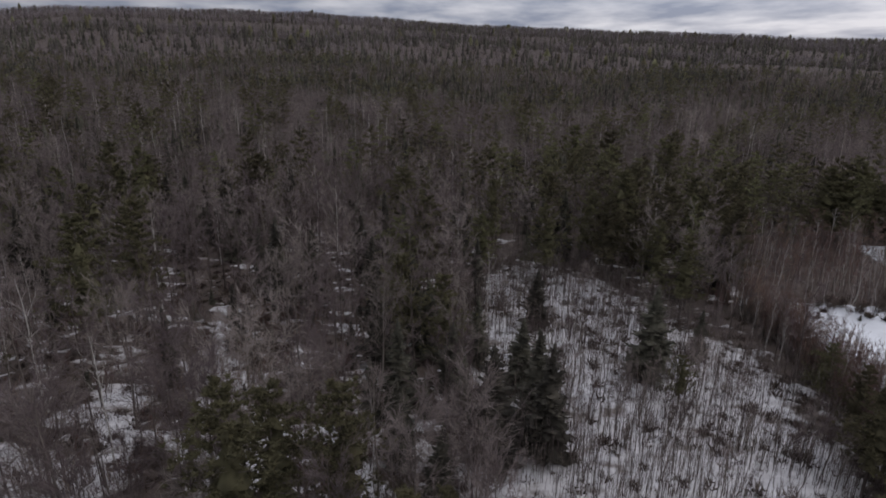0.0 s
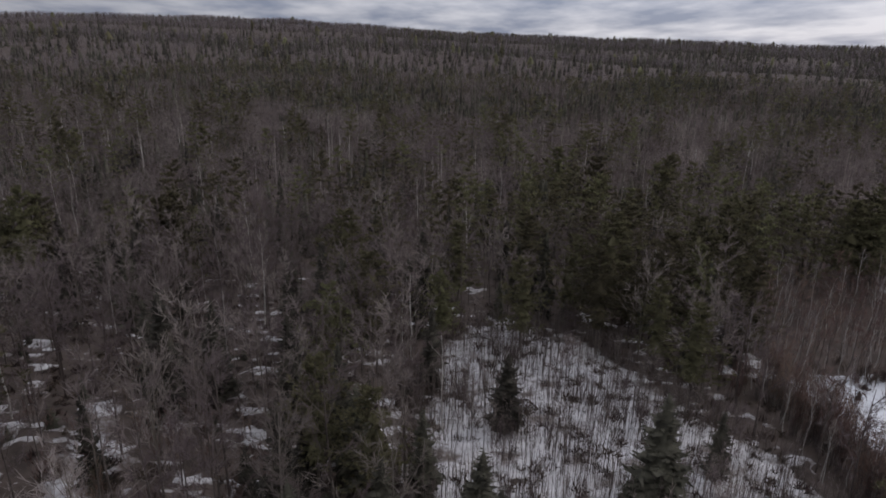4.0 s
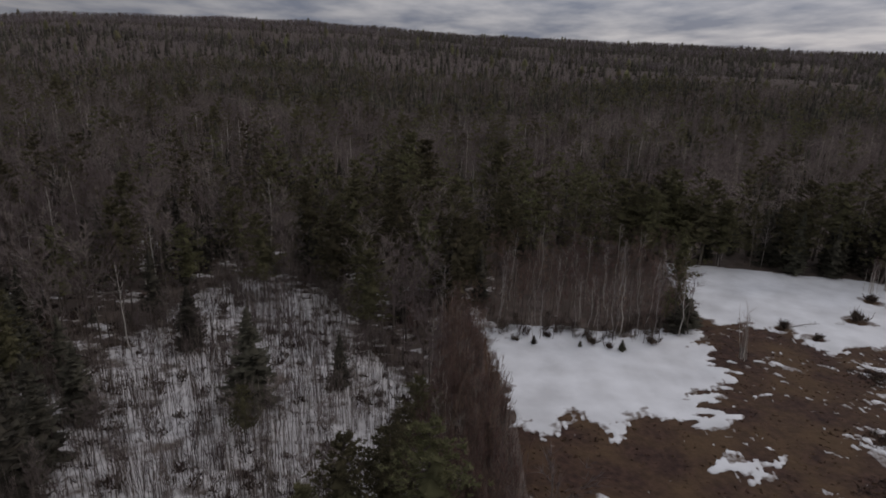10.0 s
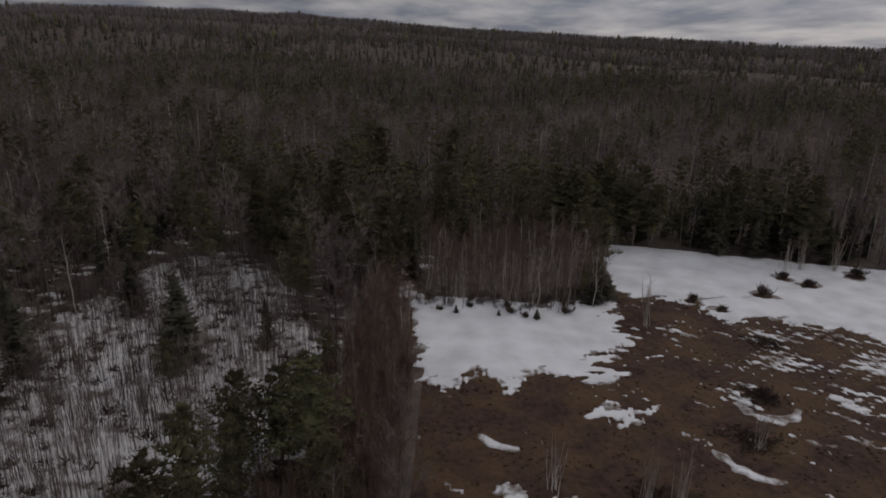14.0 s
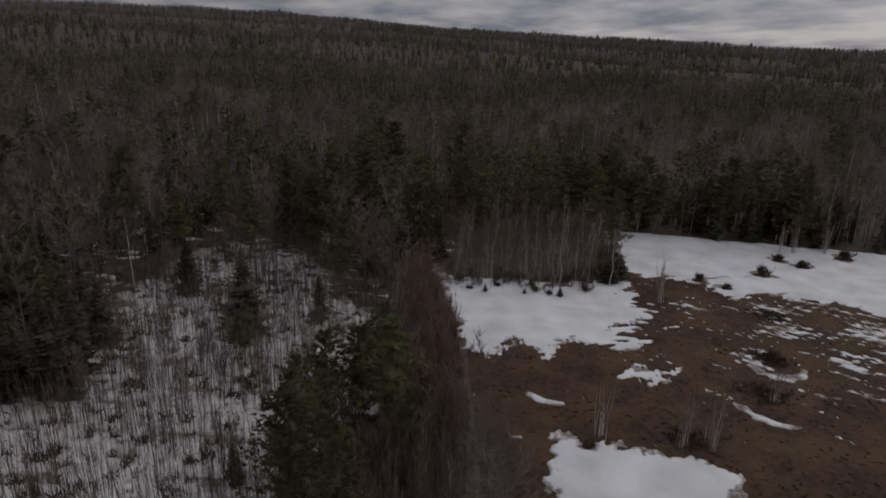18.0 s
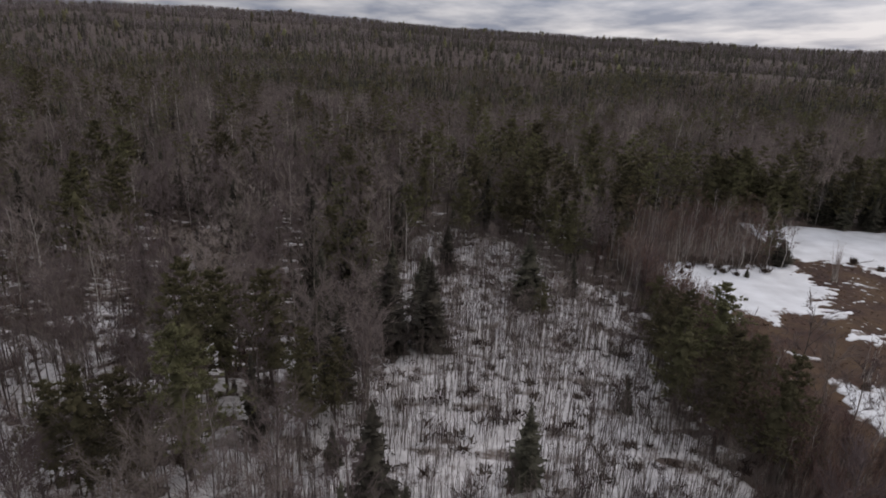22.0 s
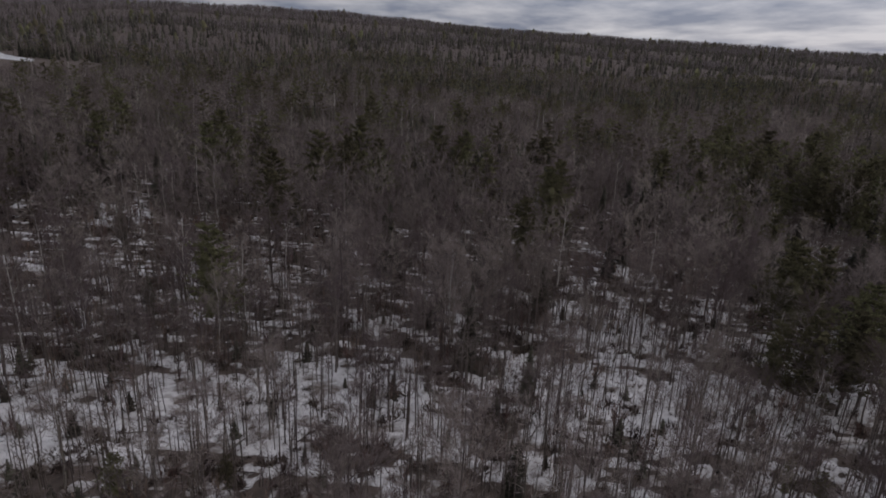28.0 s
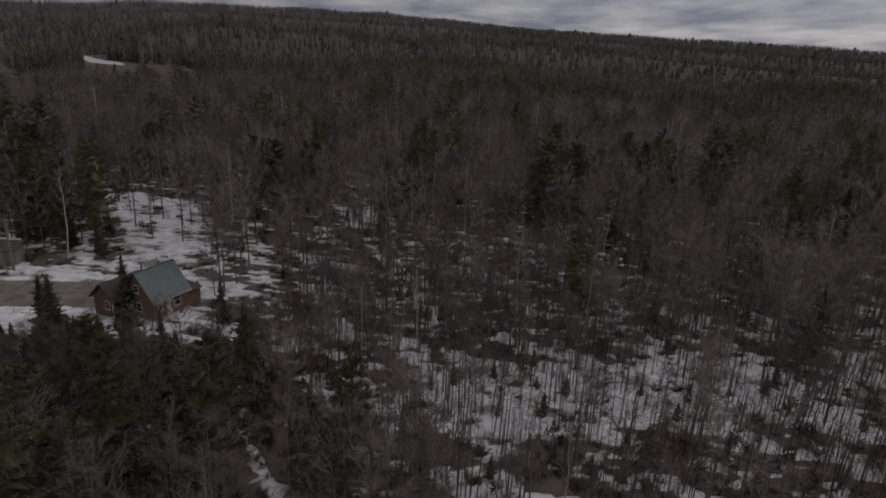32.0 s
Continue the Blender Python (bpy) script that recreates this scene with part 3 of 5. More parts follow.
def spruce(seed, h=9.0, wide=0.19, whorls=26, per=6, jag=4):
    """Narrow conifer with drooping sprays: slots 0 trunk, 1 needles."""
    rs, g = np.random.RandomState(seed), Geo()
    if jag:
        g.tube([(0, 0, 0), (0, 0, h * 0.5), (0, 0, h)], [0.012 * h + 0.02, 0.008 * h, 0.01], 5, 0)
    else:
        g.blades([(0, 0, 0)], [(0, 0, h)], 0.03 * h, 0, rs)
    for k in range(whorls):
        u = 0.07 + 0.92 * k / whorls
        for j in range(per):
            az = rs.uniform(0, 6.28)
            ln = h * wide * (1 - u) ** 0.8 * rs.uniform(0.6, 1.15) + 0.10
            z = u * h + rs.normal(0, 0.02) * h
            droop = rs.uniform(-0.35, 0.12) + 0.35 * u
            d = np.array([math.cos(az), math.sin(az), droop])
            s = np.array([-math.sin(az), math.cos(az), 0])
            p = np.array([0, 0, z])
            w = ln * rs.uniform(0.22, 0.36)
            mid = p + d * ln * 0.55
            v = [p, mid - s * w + (0, 0, -0.1 * ln), p + d * ln, mid + s * w + (0, 0, -0.1 * ln)]
            g.add(v, [(0, 1, 2), (0, 2, 3)], 1)
            if jag:
                f = rs.uniform(0.2, 0.95, jag)[:, None]
                t0 = p + d * ln * f
                sd_ = np.where(rs.rand(jag, 1) < 0.5, 1, -1)
                t1 = t0 + (s * sd_ * rs.uniform(0.4, 0.8, (jag, 1)) + d * 0.45 + np.array([0, 0, 1.0]) * rs.uniform(-0.3, 0.35, (jag, 1))) * ln * 0.5
                g.blades(t0, t1, 0.13 * ln + 0.03, 1, rs)
    tiers(g, rs, h, 0.08, wide * 0.62, 13 if jag else 5, 8)
    return g


def tiers(g, rs, h, low, wide, n, sides, round_=False, slot=1):
    """Ragged skirts of foliage, one over the other, round a stem."""
    for k in range(n):
        u = low + (1 - low) * k / n
        v = (u - low) / (1 - low)
        prof = (0.55 + 0.75 * math.sin(math.pi * min(1, 0.15 + 0.8 * v))) * (1.05 - 0.55 * v) if round_ else (1 - v) ** 0.85 + 0.04
        r = h * wide * prof * np.where(np.arange(sides) % 2, 0.62, 1.08) * rs.uniform(0.75, 1.2, sides)
        a = np.arange(sides) * 2 * math.pi / sides + rs.uniform(0, 6.28) + rs.normal(0, 0.12, sides)
        off = rs.normal(0, 0.02 * h, 2) if round_ else np.zeros(2)
        z0 = u * h + rs.normal(0, 0.012, sides) * h - (0.0 if round_ else 0.25 * r)
        ring = np.stack([off[0] + r * np.cos(a), off[1] + r * np.sin(a), z0], -1)
        top = [(off[0], off[1], min(h, u * h + 1.9 * (1 - low) * h / n))]
        g.add(np.concatenate([ring, top]), [(j, (j + 1) % sides, sides) for j in range(sides)], slot)


def far_conifer(seed, h, low, wide, n, sides, round_=False):
    rs, g = np.random.RandomState(seed), Geo()
    g.blades([(0, 0, 0)], [(0, 0, h)], 0.025 * h, 0, rs)
    tiers(g, rs, h, low, wide, n, sides, round_)
    return g


def pine(seed, h=16.0, low=0.3, reach=0.25, arms=42, tufts=10, needles=7, size=0.54, limb=True):
    """White pine: open plumes of needles on level limbs; slots 0 wood, 1 needles."""
    rs, g = np.random.RandomState(seed), Geo()
    n = 6
    f = np.linspace(0, 1, n)
    wob = np.cumsum(rs.normal(0, 0.012 * h, (n, 2)), 0) * (f > 0)[:, None]
    axis = np.stack([wob[:, 0], wob[:, 1], f * h * 0.97], -1)
    if limb:
        g.tube(axis, 0.013 * h * (1 - f * 0.92) + 0.01, 5, 0)
    else:
        g.blades([(0, 0, 0)], [axis[-1]], 0.03 * h, 0, rs)
    a0, a1 = [], []
    for k in range(arms):
        u = low + (0.99 - low) * (k + rs.rand()) / arms
        base = np.array([np.interp(u, f * 0.97, axis[:, i]) for i in range(3)])
        az = k * 2.4 + rs.normal(0, 0.5)
        v = (u - low) / (1 - low)
        ln = h * reach * (0.2 + 0.9 * math.sin(math.pi * min(1, 0.38 + 0.58 * v))) * (1.1 - 0.5 * v) * rs.uniform(0.6, 1.2)
        d = np.array([math.cos(az), math.sin(az), rs.uniform(0.0, 0.3) + 0.5 * v ** 2])
        end = base + d * ln
        if limb:
            g.tube([base, end], [0.045, 0.012], 3, 0)
        side = np.array([-math.sin(az), math.cos(az), 0])
        for j in range(tufts):
            s = rs.uniform(0.22, 1.04)
            c = base + d * ln * s + side * rs.normal(0, 0.2) * ln * (0.4 + s) + np.array([0, 0, rs.normal(0.03, 0.03)]) * ln
            dirs = rs.normal(size=(needles, 3)) * (1, 1, 0.4) + np.array([0, 0, 0.35]) + d * 0.5
            dirs /= np.linalg.norm(dirs, axis=1)[:, None]
            a0.append(np.repeat(c[None], needles, 0) - dirs * 0.15)
            a1.append(c + dirs * size * rs.uniform(0.6, 1.2, (needles, 1)))
    if limb:
        tiers(g, rs, h * 0.84, low + 0.06, reach * 0.36, 15, 11, True)
    g.blades(np.concatenate(a0), np.concatenate(a1), 0.42 * size, 1, rs)
    return g


def whips(seed, h=5.5, stems=9, twigs=14, splay=0.22, tw=0.03):
    """A clump of thin upright stems from one root: slots 0 stems, 1 twigs."""
    rs, g = np.random.RandomState(seed), Geo()
    g.add([(0, 0, -0.1)], np.zeros((0, 3), int), 0)
    for k in range(stems):
        az, sp = rs.uniform(0, 6.28), rs.uniform(0, splay)
        b = np.array([rs.normal(0, 0.25), rs.normal(0, 0.25), 0])
        hh = h * rs.uniform(0.6, 1.05)
        d = np.array([math.cos(az) * sp, math.sin(az) * sp, 1])
        p1, p2 = b + d * hh * 0.5 + rs.normal(0, 0.05, 3), b + d * hh
        first = g.n
        g.tube([b, p1, p2], [0.030, 0.02, 0.005], 3, 0)
        g.t.append(np.array([(0, first, first + 1), (0, first + 1, first + 2)]))
        g.m.append(np.zeros(2, int))
        if twigs:
            t0 = b + d * hh * rs.uniform(0.35, 0.97, (twigs, 1))
            td = rs.normal(0, 0.45, (twigs, 3)) + np.array([0, 0, 0.9])
            g.blades(t0, t0 + td * rs.uniform(0.4, 0.9, (twigs, 1)), tw, 1, rs)
    return g


def sapling(seed, h=5.0, twigs=7):
    rs, g = np.random.RandomState(seed), Geo()
    lean = rs.normal(0, 0.06, 2) * h
    g.tube([(0, 0, 0), (lean[0] * 0.4, lean[1] * 0.4, h * 0.5), (lean[0], lean[1], h)], [0.030, 0.021, 0.006], 3, 0)
    t0 = np.stack([np.zeros(twigs), np.zeros(twigs), h * rs.uniform(0.35, 0.95, twigs)], -1)
    t0[:, :2] += lean * (t0[:, 2:] / h)
    g.blades(t0, t0 + unit(rs.uniform(0, 6.28, twigs), np.radians(rs.uniform(35, 75, twigs))) * rs.uniform(0.3, 0.9, (twigs, 1)), 0.035, 1, rs)
    return g


def tuft(seed, r=0.5, n=22, w=0.12, flat=0.8):
    """A low dark bush or brush heap of short sprays; slot 1."""
    rs, g = np.random.RandomState(seed), Geo()
    d = unit(rs.uniform(0, 6.28, n), np.radians(rs.uniform(5, 85, n))) * np.array([1, 1, flat])
    p0 = np.stack([rs.normal(0, r * 0.3, n), rs.normal(0, r * 0.3, n), np.full(n, -0.03)], -1)
    g.blades(p0, p0 + d * r * rs.uniform(0.6, 1.25, (n, 1)), w, 1, rs)
    return g


def mesh_of(name, arrs, mats, tints=None):
    v, t, m = arrs
    me = bpy.data.meshes.new(name)
    me.vertices.add(len(v))
    me.vertices.foreach_set("co", np.ascontiguousarray(v, np.float32).ravel())
    me.loops.add(t.size)
    me.loops.foreach_set("vertex_index", np.ascontiguousarray(t, np.int32).ravel())
    me.polygons.add(len(t))
    me.polygons.foreach_set("loop_start", (np.arange(len(t)) * 3).astype(np.int32))
    for mat_ in mats:
        me.materials.append(mat_)
    me.polygons.foreach_set("material_index", np.ascontiguousarray(np.minimum(m, len(mats) - 1), np.int32))
    if tints is not None:
        me.attributes.new("tint", "FLOAT", "POINT").data.foreach_set("value", np.ascontiguousarray(tints, np.float32))
    me.update(calc_edges=True)
    return me


def scatter(name, geos, xs, ys, hs, mats, label, category, rs, sink=0.05, wide=None):
    """Many plants of one kind joined into one mesh. hs: height as a factor of the model's."""
    V, T, M, C, off = [], [], [], [], 0
    pick = rs.randint(0, len(geos), len(xs))
    z = ground_z(xs, ys) - sink
    for k, gg in enumerate(geos):
        v, t, m = gg.arrays()
        i = np.where(pick == k)[0]
        if not len(i):
            continue
        a = rs.uniform(0, 6.28, len(i))
        s = np.asarray(hs)[i]
        w = s if wide is None else s * rs.uniform(wide[0], wide[1], len(i))
        ca, sa = np.cos(a) * w, np.sin(a) * w
        P = np.empty((len(i), len(v), 3), np.float32)
        P[:, :, 0] = ca[:, None] * v[None, :, 0] - sa[:, None] * v[None, :, 1] + xs[i][:, None]
        P[:, :, 1] = sa[:, None] * v[None, :, 0] + ca[:, None] * v[None, :, 1] + ys[i][:, None]
        P[:, :, 2] = s[:, None] * v[None, :, 2] + z[i][:, None]
        V.append(P.reshape(-1, 3))
        T.append((t[None] + (np.arange(len(i)) * len(v))[:, None, None] + off).reshape(-1, 3))
        M.append(np.tile(m, len(i)))
        C.append(np.repeat(rs.rand(len(i)), len(v)))
        off += len(i) * len(v)
    me = mesh_of(name, (np.concatenate(V), np.concatenate(T), np.concatenate(M)), mats, np.concatenate(C))
    return tagged(new(name, me), label, category, kind="stuff")


class Kind:
    """One kind of tree with a few modelled shapes, each an Empty with trunk and crown."""

    def __init__(self, name, geos, mats, label, category, group):
        self.name, self.geos, self.mats = name, geos, mats
        self.tags = (label, category, group)
        self.meshes = [(mesh_of("trunk", gg.arrays([0]), mats[:1]), mesh_of("crown", (lambda q: (q[0], q[1], q[2] * 0))(gg.arrays([1])), mats[1:])) for gg in geos]

    def plant(self, x, y, scale, turn, k, wide=1.0, label=""):
        e = tagged(new(self.name), label or self.tags[0], self.tags[1], self.tags[2])
        e.empty_display_size = 0.3
        e.location = (x, y, float(ground_z(x, y)) - 0.06)
        e.rotation_euler = (0, 0, turn)
        e.scale = (scale * wide, scale * wide, scale)
        for nm, me in zip(("trunk", "crown"), self.meshes[k % len(self.meshes)]):
            o = new(nm, me)
            o.parent = e
        return e


HARD = Kind("bare_tree", [bare_tree(s, 15.0, 0.24 + 0.04 * (s % 4), 0.17 + 0.018 * (s % 4)) for s in range(1, 9)], [BARK, TWIG], "tall leafless grey hardwood tree with fine twigs", "tree", "leafless hardwood trees")
BIRCHES = Kind("birch_tree", [bare_tree(s, 14.0, 0.4, 0.11, 10, 4, 9, 0.026, 0.06, 0.0065) for s in range(20, 25)], [BIRCH, TWIG], "slender leafless birch with pale bark", "tree", "pale birches")
SPRUCES = Kind("spruce_tree", [spruce(s, 9.0, 0.175 + 0.015 * (s % 4)) for s in range(30, 35)], [DARK_BARK, SPRUCE], "dark green narrow spruce with drooping branches", "tree", "dark spruces")
PINES = Kind("pine_tree", [pine(s, 16.0, 0.18 + 0.05 * (s % 3), 0.22 + 0.02 * (s % 3), 46, 14, 9, 0.46) for s in range(40, 45)], [DARK_BARK, PINE], "olive green white pine with open plumed branches", "tree", "white pines")

# ---- trees with a place of their own: x, y, height ----
KEY_SPRUCE = [(24.2, 65.4, 12.0), (12.6, 77.6, 8.6), (32.4, 71.4, 6.9), (4.9, 18.4, 11.9), (0.8, 26, 4.4), (-6.3, 27.6, 2.9), (17.9, 25, 8.2), (30.9, 37.9, 4.1), (9.2, 53.8, 11), (9.6, 49, 12), (4.4, 48.5, 12), (8.6, 60.9, 9), (4.5, 51.6, 7), (2.1, 55, 7), (9.6, 50.7, 9.5), (6.9, 16, 5.8), (7.5, 16.6, 6.2), (-14.7, 103, 10), (-21.7, 77, 14), (-139.0, 21.8, 8.6), (-146.9, 17.9, 7), (-145.4, 17.4, 7.4), (-127.4, 22.4, 6.2), (-134.4, 13.7, 5), (-130.4, 8.7, 6), (-138.4, 9.7, 5.5), (-125.4, 5.7, 7), (-132.4, 1.7, 7), (-122.4, -0.3, 8), (-136.4, -2.3, 8), (-127.4, -6.3, 9), (-119.9, -7.3, 9), (-142.4, 4.7, 6), (-141.4, -5.3, 8), (-0.2, 37.6, 10), (-4, 47, 9), (1, 60, 8.5), (4, 66, 9)]
KEY_PINE = [(27, 97, 14), (32, 99, 12), (45.5, 92, 15.5), (54.5, 120, 16), (34, 162, 18), (81, 128, 15), (6.1, 93.4, 11), (79.5, 97.7, 7.5), (77, 94.5, 6), (37.3, 46, 11), (40.4, 48, 11), (42, 61, 8), (40.4, 98, 15), (79, 122, 16), (38.8, 144.4, 19), (54.7, 150.6, 19), (54, 114, 15), (33, 91, 13), (16.5, 95, 13), (76, 121, 17), (-13.3, 32.8, 16), (25.5, 59.0, 6.5), (-16.9, 20.1, 12), (-20.4, 21.5, 9.5), (-13.5, 19.7, 12.5), (-10.6, 23.3, 14.5), (37.6, 31, 14), (36.5, 38, 12.5), (41.4, 27.5, 13), (-81.3, -0.4, 4.9), (-27, 5.2, 4.2), (-24, 4.8, 3.6), (-73.4, 1.7, 4), (0, 33, 9), (-11.5, 36.5, 14), (-36.5, 70, 17), (-75.8, 81.7, 17), (-81.9, 167.7, 17), (-7, 37.5, 14), (-123.8, -8.3, 12), (-128.4, -0.3, 10), (-119.4, 8.7, 9), (38, 42, 9), (41, 54, 9), (44, 46, 13), (46, 41, 9), (39.5, 37, 8)]
KEY_HARD = [(-6.5, 58.9, 14), (-8.7, 46.6, 13), (-67.8, 89.7, 15), (-18.3, 20.9, 9), (-46, 31, 14), (-28.8, 50.7, 15), (36.3, 31.5, 9), (-10.2, 48.7, 13), (-16, 41.5, 12), (-24, 23, 5), (-18.3, 15.5, 10), (-27, 14, 8), (-119.4, 2.7, 8), (-111.4, -5.3, 9), (-119, 9, 9), (-124, 12, 8), (-128, 13, 8), (-132, 14, 7), (-112, 11, 9)]
rt = np.random.RandomState(7)
placed = []
for kind, rows, ref in ((SPRUCES, KEY_SPRUCE, 9.0), (PINES, KEY_PINE, 16.0), (HARD, KEY_HARD, 15.0)):
    for k, (x, y, h) in enumerate(rows):
        kind.plant(x, y, h / ref, rt.uniform(0, 6.28), k, rt.uniform(0.95, 1.15) * (1.15 if x < -122 else 1.25 if kind is SPRUCES else 1.0))
        placed.append((x, y))
placed = np.array(placed)

# ---- the wood: a jittered lattice of stems, thinned by openings ----
HOUSE_LOT = [(-153.4, 15.7), (-127.4, 14.7), (-125.4, 30.7), (-135.4, 42.7), (-153.4, 38.7), (-185.4, 37.7), (-185.4, 16.7)]
STEP = 3.4
LX, LY = np.meshgrid(np.arange(-330, 320, STEP), np.arange(-16, 300, STEP))
LX = (LX + rt.uniform(-0.48, 0.48, LX.shape) * STEP).ravel()
LY = (LY + rt.uniform(-0.48, 0.48, LY.shape) * STEP).ravel()
view = (LX > -136 - 0.80 * np.maximum(LY, 0)) & (LX < 68 + 0.82 * np.maximum(LY, 0)) & ((LY > 12) | (LX < -10)) & ~((LX > 60) & (LY < 60))
cl, fl, gr, hd, yd, ow, hl = (edge_dist(LX, LY, p) for p in (CLEARING, FIELD, GROVE, HEDGE, YARD, OPEN_WOOD, HOUSE_LOT))
roll = rt.rand(len(LX))
thin = np.ones(len(LX))
thin[cl > -0.5] = 0.0
thin[fl > -1.0] = 0.0
thin[gr > 0] = 0.0
thin[hd > 0] = 0.0
thin[(LY < 100) & (LX < 6) & (LY > 30)] = 0.9
thin[yd > 0] = 0.28
thin[ow > 0] = np.where(LY[ow > 0] > 22, 0.95, np.where(LY[ow > 0] > 13, 0.75, 0.36))
thin[hl > 0] = 0.0
dl = edge_dist(LX, LY, DARK_LOT)
thin[dl > 0] = 1.0
thin[hl > 0] = 0.0
thin[edge_dist(LX, LY, SNOW_PATH) > -2.0] = 0.0
thin[(LY < 5) & (LX > -98) & (LX < -6)] = 0.24
thin[edge_dist(LX, LY, THIN_WOOD) > 0] = 0.5
for p in GLADES:
    thin[edge_dist(LX, LY, p) > 0] = 0.4
for p in POCKETS:
    thin[edge_dist(LX, LY, p) > 0] = 0.22
near_key = np.zeros(len(LX), bool)
for x, y in placed:
    near_key |= np.hypot(LX - x, LY - y) < 2.4
ok = view & (roll < thin) & ~near_key
LX, LY, cl, ow, yd, gr, hl, fl, dl = (a[ok] for a in (LX, LY, cl, ow, yd, gr, hl, fl, dl))
pocket = wave(LX, LY, 55, 61) + 0.6 * wave(LX, LY, 22, 62)
p_con = np.clip(np.where(LY > 95, 0.25, 0.15) + np.where(LY > 95, 0.40, 0.30) * pocket, 0.04, 0.85)
p_con = np.where((LX < -10) & (LY < 80), np.clip(p_con, 0.02, 0.10), p_con)
piney = np.clip(1.2 - np.hypot((LX - 62) / 60, (LY - 120) / 38), 0, 1)
dark_band = np.clip(1.1 - np.hypot((LX + 4) / 9, (LY - 54) / 24), 0, 1)
p_con = np.clip(p_con + 0.45 * piney + 0.5 * dark_band + 0.5 * ((fl < 0) & (fl > -14) & (LY > 100)), 0, 0.85)
p_con[ow > 0] = 0.04
p_con[dl > 0] = 0.5
p_con[yd > 0] = 0.03
p_con[(LX < -146) & (LY > 38) & (LY < 75) & (yd < 0)] = 0.5
u = rt.rand(len(LX))
is_con = u < p_con
frac_pine = np.clip(0.24 + 0.45 * piney - 0.25 * dark_band + 0.15 * (dl > 0), 0.08, 0.85)
is_pine = is_con & (rt.rand(len(LX)) < frac_pine) & ~((ow > 0) & (LY < 16) & (dl < 0))
is_spruce = is_con & ~is_pine
is_birch = ~is_con & (rt.rand(len(LX)) < np.where(ow > 0, 0.08, 0.07))
is_hard = ~is_con & ~is_birch
hgt = np.where(is_pine, rt.uniform(11, 18, len(LX)), np.where(is_spruce, rt.uniform(5.5, 13, len(LX)), rt.uniform(9.5, 16.0, len(LX))))
hgt *= np.where(ow > 0, rt.uniform(0.62, 0.85, len(LX)) + 0.2 * np.clip((LY - 18) / 10, 0, 1), 1.0)
to_x, to_y = LX + 136.4, LY - 23.7
along = to_x * 0.475 - to_y * 0.88
across = np.abs(to_x * 0.88 + to_y * 0.475)
low_lot = (along > -2) & (across < 14)
hgt = np.where(low_lot, np.minimum(hgt, 0.40 * np.maximum(along, 0) + 1.5), hgt)
nearness = LY + 0.10 * np.abs(LX + 20)
nearness = np.where((fl > -10) & (LY > 95) & (LX < 190), nearness - 75, nearness)

HARD_2 = [bare_tree(s, 15.0, 0.28, 0.185 + 0.012 * (s % 4), 9, 5, 10, 0.06, cheap=True) for s in range(60, 66)]
HARD_3 = [bare_mid(s, 15.0, 0.30, 0.25, 78, 0.095, 0) for s in range(64, 70)]
BIRCH_3 = [bare_mid(s, 14.0, 0.45, 0.15, 26, 0.11, 3) for s in range(70, 74)]
SPRUCE_3 = [spruce(s, 9.0, 0.18, 13, 5, 0) for s in range(74, 79)]
PINE_3 = [pine(s, 16.0, 0.26, 0.22, 20, 7, 5, 0.72, False) for s in range(78, 82)]
for kind, flag, most, ref, second, third, nm, cat in (
    (HARD, is_hard, 230, 15.0, HARD_2, HARD_3, "hardwood_forest", "forest"),
    (BIRCHES, is_birch, 170, 14.0, BIRCH_3, BIRCH_3, "birch_forest", "forest"),
    (SPRUCES, is_spruce, 235, 9.0, SPRUCE_3, SPRUCE_3, "spruce_forest", "forest"),
    (PINES, is_pine, 95, 16.0, PINE_3, PINE_3, "pine_forest", "forest"),
):
    idx = np.where(flag)[0]
    idx = idx[np.argsort(nearness[idx])]
    for k, i in enumerate(idx[:most]):
        kind.plant(LX[i], LY[i], hgt[i] / ref, rt.uniform(0, 6.28), k, rt.uniform(0.9, 1.2))
    rest = idx[most:]
    near2 = rest[nearness[rest] < 125]
    deep = rest[nearness[rest] >= 125]
    for part_, geos, tag in ((near2, second, ""), (deep, third, "deep_")):
        if len(part_):
            # Unlike the planted hardwoods' grey bark, darker here to tone down pale trunks.
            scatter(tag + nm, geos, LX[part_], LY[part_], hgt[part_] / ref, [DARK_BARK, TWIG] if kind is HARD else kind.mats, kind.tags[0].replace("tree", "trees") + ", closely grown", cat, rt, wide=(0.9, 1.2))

# ---- birch grove beside the field ----
GX, GY = np.meshgrid(np.arange(47, 84, 1.55), np.arange(88, 120, 1.55))
GX = (GX + rt.uniform(-0.6, 0.6, GX.shape)).ravel()
GY = (GY + rt.uniform(-0.6, 0.6, GY.shape)).ravel()
sel = (edge_dist(GX, GY, GROVE) > 0) & (edge_dist(GX, GY, GLADES[0]) < 0) & (rt.rand(len(GX)) < 0.62)
GX, GY = GX[sel], GY[sel]
order = np.argsort(GY)
GROVE_KIND = Kind("young_birch", [bare_tree(s, 9.0, 0.42, 0.10, 7, 3, 8, 0.024, 0.10, 0.0055) for s in range(90, 95)], [BIRCH, TWIG], "young leafless birch with a thin pale stem", "tree", "birch grove at the field")
GREY_KIND = Kind("young_maple", [bare_tree(s, 9.0, 0.30, 0.12, 8, 3, 9, 0.026, 0.08, 0.0055) for s in range(95, 99)], [DARK_BARK, RED_TWIG], "young leafless brown maple", "tree", "young maples at the field")
